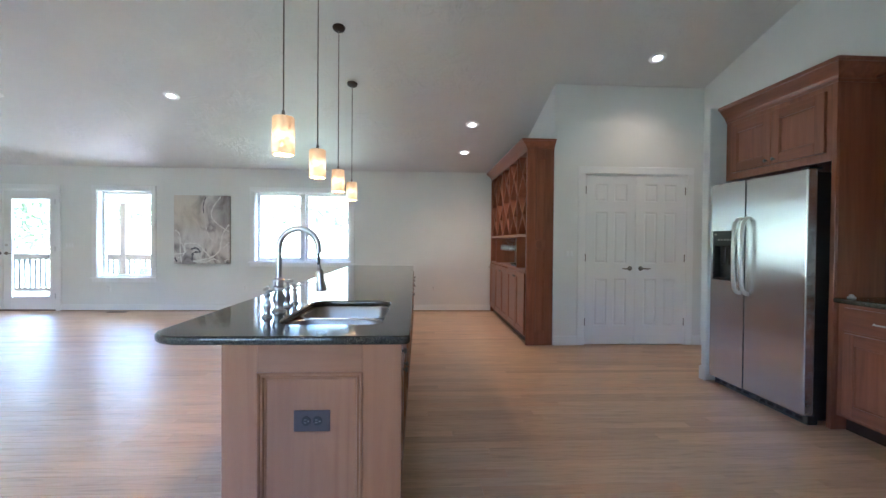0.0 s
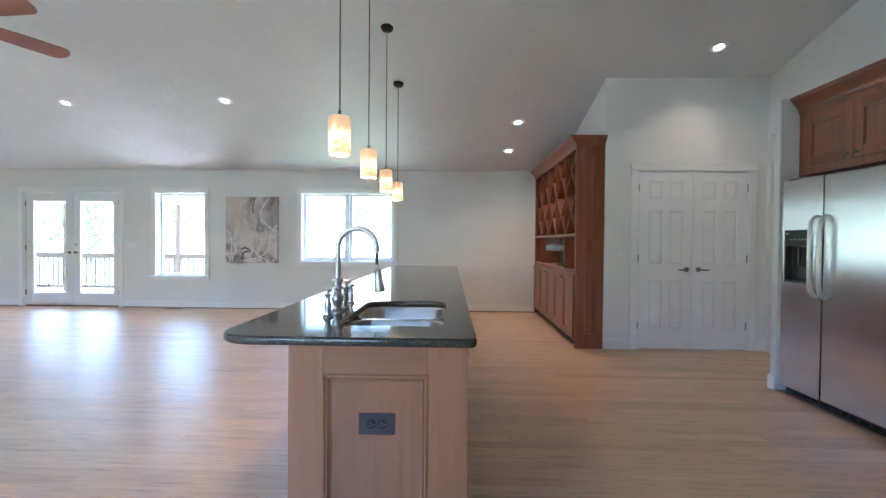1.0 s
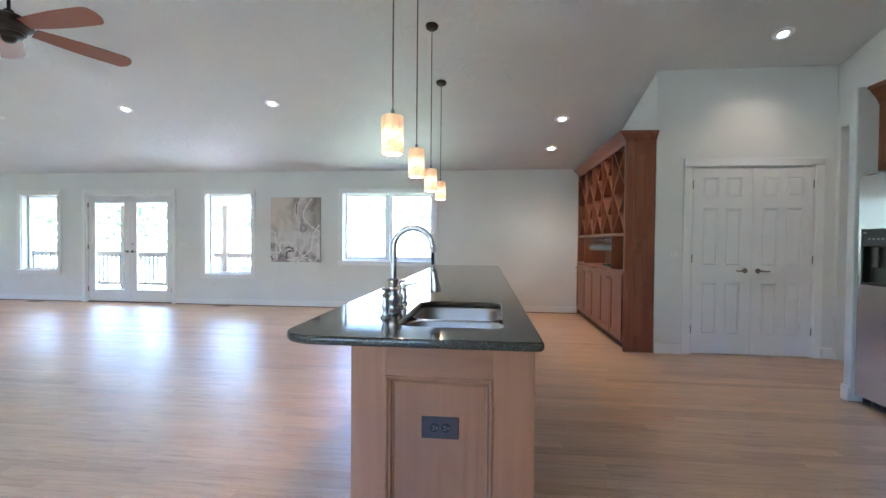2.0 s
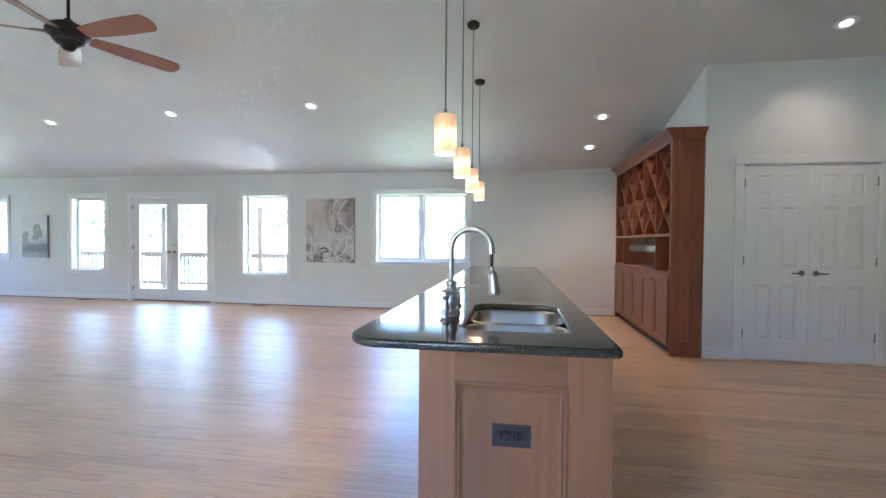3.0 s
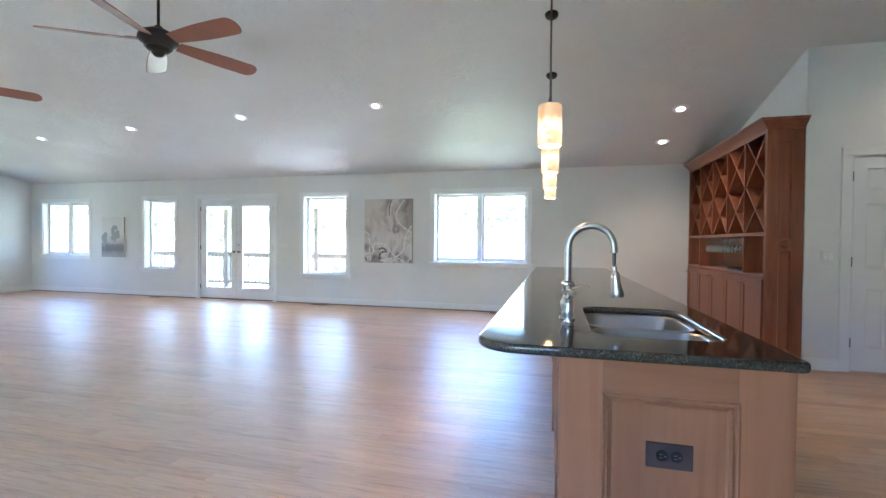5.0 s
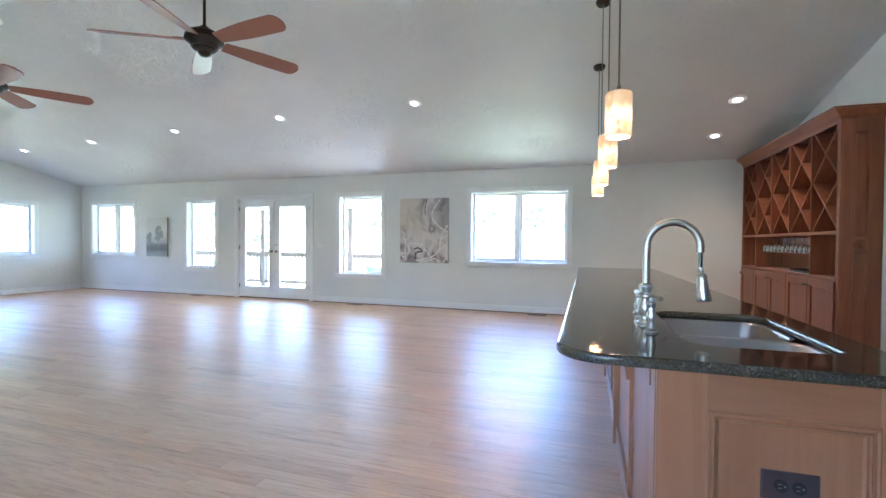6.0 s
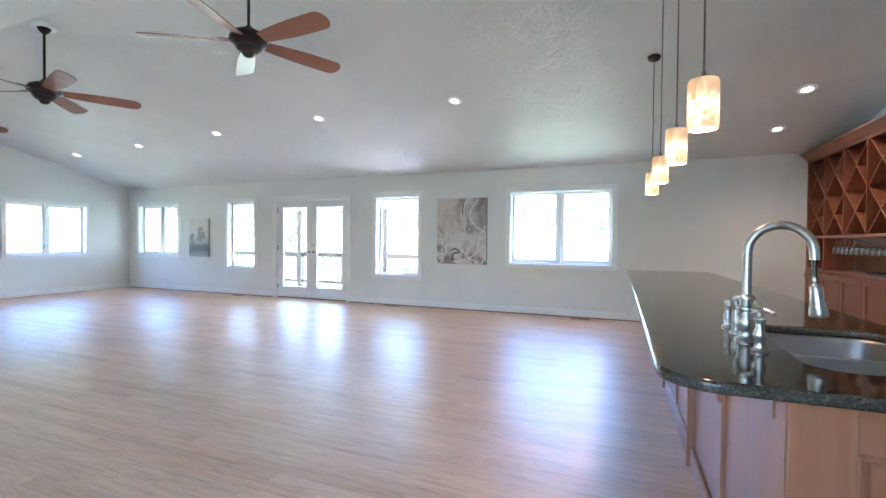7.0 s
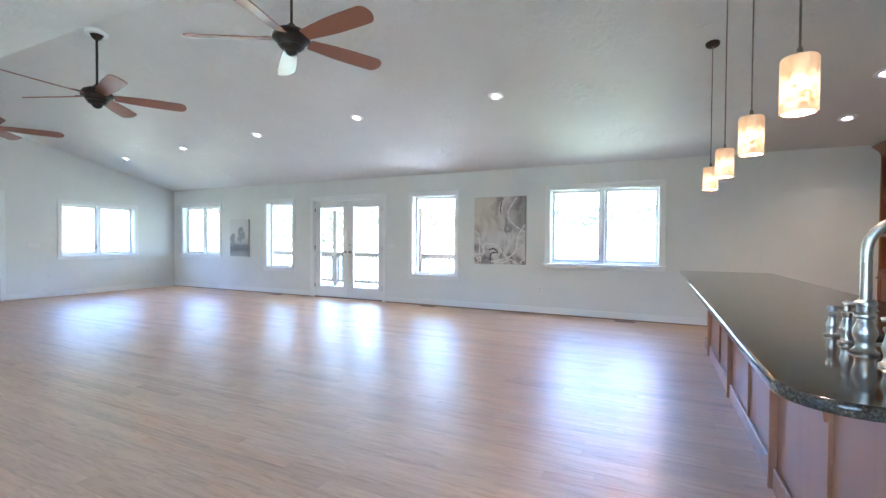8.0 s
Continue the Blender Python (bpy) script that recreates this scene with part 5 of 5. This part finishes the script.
art2 = thing("painting", (-10.725, FAR, 1.25), "small canvas of misty trees above a dark shore", "painting")
BW, BH = 0.305, 0.435
part("stretcher", box((-BW, -0.04, -BH), (BW, -0.002, BH), 0.004), CANVAS_EDGE, art2)
part("canvas", box((-BW + 0.001, -0.043, -BH + 0.001), (BW - 0.001, -0.039, BH - 0.001)), PAINT2, art2, "painted canvas face")
rnd = random.Random(5)
for cx, cz, rx, rz, n in ((0.06, 0.07, 0.11, 0.15, 26), (-0.23, -0.02, 0.05, 0.15, 14)):
    bm = bmesh.new()
    for k in range(n):
        a, r = rnd.random() * 6.28, math.sqrt(rnd.random())
        q = lathe(((0.0, 0.002), (0.03 + 0.025 * rnd.random(), 0.0)), 9)
        moved(q, Matrix.Translation((cx + rx * r * math.cos(a), -0.0432 - 0.0002 * k, cz + rz * r * math.sin(a))) @ Matrix.Rotation(radians(90), 4, "X"))
        me = bpy.data.meshes.new("dab")
        q.to_mesh(me)
        q.free()
        bm.from_mesh(me)
        bpy.data.meshes.remove(me)
    bm_box(bm, (cx - 0.006, -0.0442, cz - rz - 0.14), (cx + 0.006, -0.0432, cz))
    part("painted_tree", bm, MIST, art2)

# floor registers along the window wall
for x in (-9.45, -5.65, -2.27):
    reg = thing("floor_register", (x, FAR - 0.14, 0.0), "brown slotted floor register in front of the wall", "floor vent", "floor registers")
    part("frame_plate", box((-0.15, -0.05, 0.0005), (0.15, 0.05, 0.006), 0.003), VENTM, reg)
    for k in range(12):
        part("slot", box((-0.135 + k * 0.023, -0.038, 0.004), (-0.122 + k * 0.023, 0.038, 0.0075)), BLACK, reg)

# ---- outside: porch, railing, grounds ----
DX0, DX1, DY1 = -13.4, -5.05, 10.42
structure("porch_floor", box((DX0, FAR + T + 0.01, -0.19), (DX1, DY1, -0.09)), EXT, "porch framing under the deck boards", "porch")
deck = thing("deck", (0, 0, 0), "weathered wooden porch decking", "deck", kind="structure")
yy = FAR + T + 0.02
while yy < DY1 - 0.1:
    part("deck_board", box((DX0, yy, -0.09), (DX1, yy + 0.135, -0.06), 0.004), DECKW, deck)
    yy += 0.142
RAIL_Y = 10.3
posts = (-12.77, -10.08, -7.34, -5.12)
for x in posts:
    p = thing("porch_post", (x, RAIL_Y, -0.06), "square weathered wooden porch post", "post", "porch posts")
    part("shaft", box((-0.06, -0.06, 0), (0.06, 0.06, 2.11), 0.006), POSTW, p)
    part("collar", box((-0.072, -0.072, 1.56), (0.072, 0.072, 1.60), 0.006), POSTW, p)


def railing(a, b, along):
    r = thing("porch_railing", (0, 0, -0.06), "porch railing with a brown wooden top rail and thin dark balusters", "railing", "porch railing sections")
    n = int((b - a) / 0.112)

    def at(u, v, z0, z1, half_u, half_v, bevel=0.0):
        lo, hi = ((u - half_u, v - half_v, z0), (u + half_u, v + half_v, z1)) if along == "x" else ((v - half_v, u - half_u, z0), (v + half_v, u + half_u, z1))
        return box(lo, hi, bevel)

    v = RAIL_Y if along == "x" else (DX1 - 0.07)
    mid, half = (a + b) / 2, (b - a) / 2
    part("top_rail", at(mid, v, 0.90, 0.94, half, 0.065, 0.006), RAILW, r)
    part("upper_rail", at(mid, v, 0.815, 0.898, half, 0.02), RAILW, r)
    part("lower_rail", at(mid, v, 0.09, 0.17, half, 0.02), RAILW, r)
    for k in range(n):
        part("baluster", at(a + (k + 0.5) * (b - a) / n, v, 0.17, 0.815, 0.0125, 0.0125), IRON, r)


for a, b in zip(posts, posts[1:]):
    railing(a + 0.06, b - 0.06, "x")
roof = thing("porch_roof", (0, 0, 0), "white painted porch roof and beam", "porch roof", kind="structure")
part("beam", box((DX0, RAIL_Y - 0.07, 2.05), (DX1, RAIL_Y + 0.07, 2.27), 0.006), TRIM, roof)
part("soffit", box((DX0, FAR + T + 0.01, 2.33), (DX1, RAIL_Y + 0.35, 2.37)), TRIM, roof)
part("fascia", box((DX0, RAIL_Y + 0.33, 2.24), (DX1, RAIL_Y + 0.36, 2.37)), TRIM, roof)

side = thing("side_porch_frame", (-15.6, 6.2, -0.9), "weathered timber post and beam of a side porch", "porch frame")
part("post", box((-0.09, -0.09, 0.0), (0.09, 0.09, 2.72), 0.008), POSTW, side)
part("beam", box((-0.07, -3.2, 2.72), (0.07, 0.25, 2.95), 0.008), POSTW, side)
part("end_post", box((-0.09, -3.2, 0.0), (0.09, -3.02, 2.72), 0.008), POSTW, side)

# cushioned patio chair on the porch, near the post
chair = thing("patio_chair", (-5.79, 9.15, -0.06), "black metal patio chair with a blue-grey cushion", "patio chair", turn=160)
for sx in (-0.26, 0.26):
    part("frame_side", tube(smooth_line([(sx, -0.28, 0.0), (sx, -0.26, 0.35), (sx, -0.24, 0.58), (sx, 0.1, 0.60), (sx, 0.25, 0.55), (sx, 0.28, 0.0)]), 0.012, 8), IRON, chair, smooth=True)
part("crossbar", tube([(-0.26, -0.26, 0.36), (0.26, -0.26, 0.36)], 0.011, 8), IRON, chair)
part("crossbar", tube([(-0.26, 0.26, 0.36), (0.26, 0.26, 0.36)], 0.011, 8), IRON, chair)
part("seat_cushion", box((-0.25, -0.26, 0.36), (0.25, 0.24, 0.46), 0.035, 3), CUSHION, chair, smooth=True)
part("back_cushion", moved(box((-0.25, -0.05, 0.0), (0.25, 0.05, 0.31), 0.035, 3), Matrix.Translation((0, 0.26, 0.42)) @ Matrix.Rotation(radians(-14), 4, "X")), CUSHION, chair, smooth=True)

# grounds: one sheet that falls away from the house and rises to wooded hills
GRASS = material("meadow", (0.09, 0.13, 0.05), 0.9)
gv2 = coords(GRASS)
wire(GRASS, ramp(GRASS, noisy(GRASS, gv2, 0.06, 6, 0.65), ((0.3, (0.085, 0.10, 0.05)), (0.5, (0.14, 0.15, 0.085)), (0.7, (0.21, 0.20, 0.125)))), bsdf(GRASS).inputs["Base Color"])


def ground_z(x, y):
    d = math.hypot(x + 5, y - 3)
    hill = 30.0 * max(0.0, (d - 90) / 260) ** 1.25 * (0.7 + 0.5 * noise.noise(Vector((x / 150, y / 150, 0.3))))
    way = math.atan2(y - 3, -(x + 5))
    ridge = 26.0 * min(1.0, max(0.0, (d - 45) / 85)) ** 1.2 * max(0.0, 1.0 - (abs(way - 0.1) / 0.85) ** 3) if abs(way) < 1.2 else 0.0
    return ridge - 0.9 - 3.5 * min(1.0, max(0.0, (d - 14) / 40)) + hill + 0.6 * noise.noise(Vector((x / 25, y / 25, 1.0))) * min(1, d / 60)


gm = bmesh.new()
rings_g = []
radii = [0.0] + [12 * 1.19 ** k for k in range(30)]
for r in radii:
    if r == 0:
        rings_g.append([gm.verts.new((-5, 3, -0.9))])
    else:
        rings_g.append([gm.verts.new((-5 + r * math.cos(2 * math.pi * k / 72), 3 + r * math.sin(2 * math.pi * k / 72), ground_z(-5 + r * math.cos(2 * math.pi * k / 72), 3 + r * math.sin(2 * math.pi * k / 72)))) for k in range(72)])
for a, b in zip(rings_g, rings_g[1:]):
    for k in range(72):
        j = (k + 1) % 72
        if len(a) == 1:
            gm.faces.new((a[0], b[k], b[j]))
        else:
            gm.faces.new((a[k], b[k], b[j], a[j]))
bmesh.ops.recalc_face_normals(gm, faces=gm.faces)
structure("ground", gm, GRASS, "green meadow falling away to wooded hills", "ground", True)

LEAF = material("far_foliage", (0.06, 0.10, 0.035), 0.8)
lr = node(LEAF, "ShaderNodeNewGeometry")
wire(LEAF, ramp(LEAF, lr.outputs["Random Per Island"], ((0.0, (0.08, 0.11, 0.058)), (0.5, (0.11, 0.145, 0.08)), (1.0, (0.145, 0.175, 0.10)))), bsdf(LEAF).inputs["Base Color"])
rnd = random.Random(11)
vs, fs = [], []
for k in range(2000):
    near_by = k >= 1500
    a = radians(rnd.uniform(128, 205) if near_by else rnd.uniform(40, 190))
    r = rnd.uniform(75, 150) if near_by else rnd.uniform(190, 420)
    x, y = -5 + r * math.cos(a), 3 + r * math.sin(a)
    z, tall_t = ground_z(x, y), rnd.uniform(7, 13)
    for j in range(80 if near_by else 22):
        u, b2 = rnd.random(), rnd.uniform(0, 6.28)
        rad = tall_t * 0.32 * math.sin(math.pi * (0.2 + 0.75 * u))
        c = Vector((x + rad * math.cos(b2) * rnd.random() ** 0.5, y + rad * math.sin(b2) * rnd.random() ** 0.5, z + tall_t * (0.18 + 0.8 * u)))
        s = tall_t * (rnd.uniform(0.025, 0.06) if near_by else rnd.uniform(0.06, 0.14))
        pts = [c + s * Vector((rnd.uniform(-1, 1), rnd.uniform(-1, 1), rnd.uniform(-1, 1))) for _ in range(4)]
        n0 = len(vs)
        vs += [tuple(p) for p in pts]
        fs += [(n0, n0 + 1, n0 + 2), (n0, n0 + 2, n0 + 3), (n0, n0 + 3, n0 + 1), (n0 + 1, n0 + 3, n0 + 2)]
me = bpy.data.meshes.new("far_woods")
me.from_pydata(vs, [], fs)
me.materials.append(LEAF)
tagged(new("far_woods", me), "far green woods on the hillside", "woods", kind="stuff")

# ---- oak strip floor: boards run along the long side of the room ----
FLOOR_X0, FLOOR_X1 = WEST, EAST + 1.4
floor = structure("floor", box((FLOOR_X0 - 0.1, SOUTH - 0.1, -0.10), (FLOOR_X1, FAR + 0.10, -0.0035)), OAKGAP, "satin-finished light oak strip floor", "floor")
STRIP = 0.083
rnd = random.Random(3)
lengths = (0.5, 0.75, 1.0, 1.3, 1.6, 2.0)


def plank_bm(bm_lists, x0, x1, y0, y1, tip=0.0):
    """tip: how far the far edge stands above the near one, and the ends differ by half of it."""
    g, e = 0.0003, 0.0007
    vsl, fsl = bm_lists
    n0 = len(vsl)
    vsl += [(x0 + g, y0 + g, -0.0034), (x1 - g, y0 + g, -0.0034), (x1 - g, y1 - g, -0.0034), (x0 + g, y1 - g, -0.0034)]
    vsl += [(x0 + g, y0 + g, -e), (x1 - g, y0 + g, -e), (x1 - g, y1 - g, -e), (x0 + g, y1 - g, -e)]
    vsl += [(x0 + g + e, y0 + g + e, -tip / 2), (x1 - g - e, y0 + g + e, -tip / 2), (x1 - g - e, y1 - g - e, tip / 2), (x0 + g + e, y1 - g - e, tip / 2)]
    for o in (0, 4):
        for k in range(4):
            j = (k + 1) % 4
            fsl.append((n0 + o + k, n0 + o + j, n0 + o + 4 + j, n0 + o + 4 + k))
    fsl.append((n0 + 8, n0 + 9, n0 + 10, n0 + 11))


shared = {}
for ln in lengths:
    d = ([], [])
    plank_bm(d, -ln / 2, ln / 2, -STRIP / 2, STRIP / 2)
    shared[ln] = bpy.data.meshes.new("floor_board")
    shared[ln].from_pydata(d[0], [], d[1])
    shared[ln].materials.append(OAK)
rest = ([], [])
count = 0
row = 0
y = SOUTH
while y < FAR - 0.001:
    y1 = min(y + STRIP, FAR)
    x = FLOOR_X0 - rnd.uniform(0, 1.2)
    x = max(x, FLOOR_X0) if rnd.random() < 0.3 else FLOOR_X0
    while x < FLOOR_X1 - 0.02:
        ln = rnd.choice(lengths)
        x1 = min(x + ln, FLOOR_X1)
        near = 0.9 < y < 4.2 and -4.6 < x and x1 < 2.0 and x1 - x > ln - 1e-6 and y1 - y > STRIP - 1e-6
        if near and count < 300:
            ob = new("floor_board", shared[ln])
            ob.matrix_basis = pose((x + x1) / 2, y + STRIP / 2, 0, rnd.gauss(0, 0.16), 0, 0)
            ob.parent = floor
            count += 1
        else:
            plank_bm(rest, x, x1, y, y1, rnd.gauss(0, 0.00024))
        x = x1
    y += STRIP
me = bpy.data.meshes.new("floor_boards")
me.from_pydata(rest[0], [], rest[1])
me.materials.append(OAK)
ob = tagged(new("floor_boards", me), kind="stuff")
ob.parent = floor
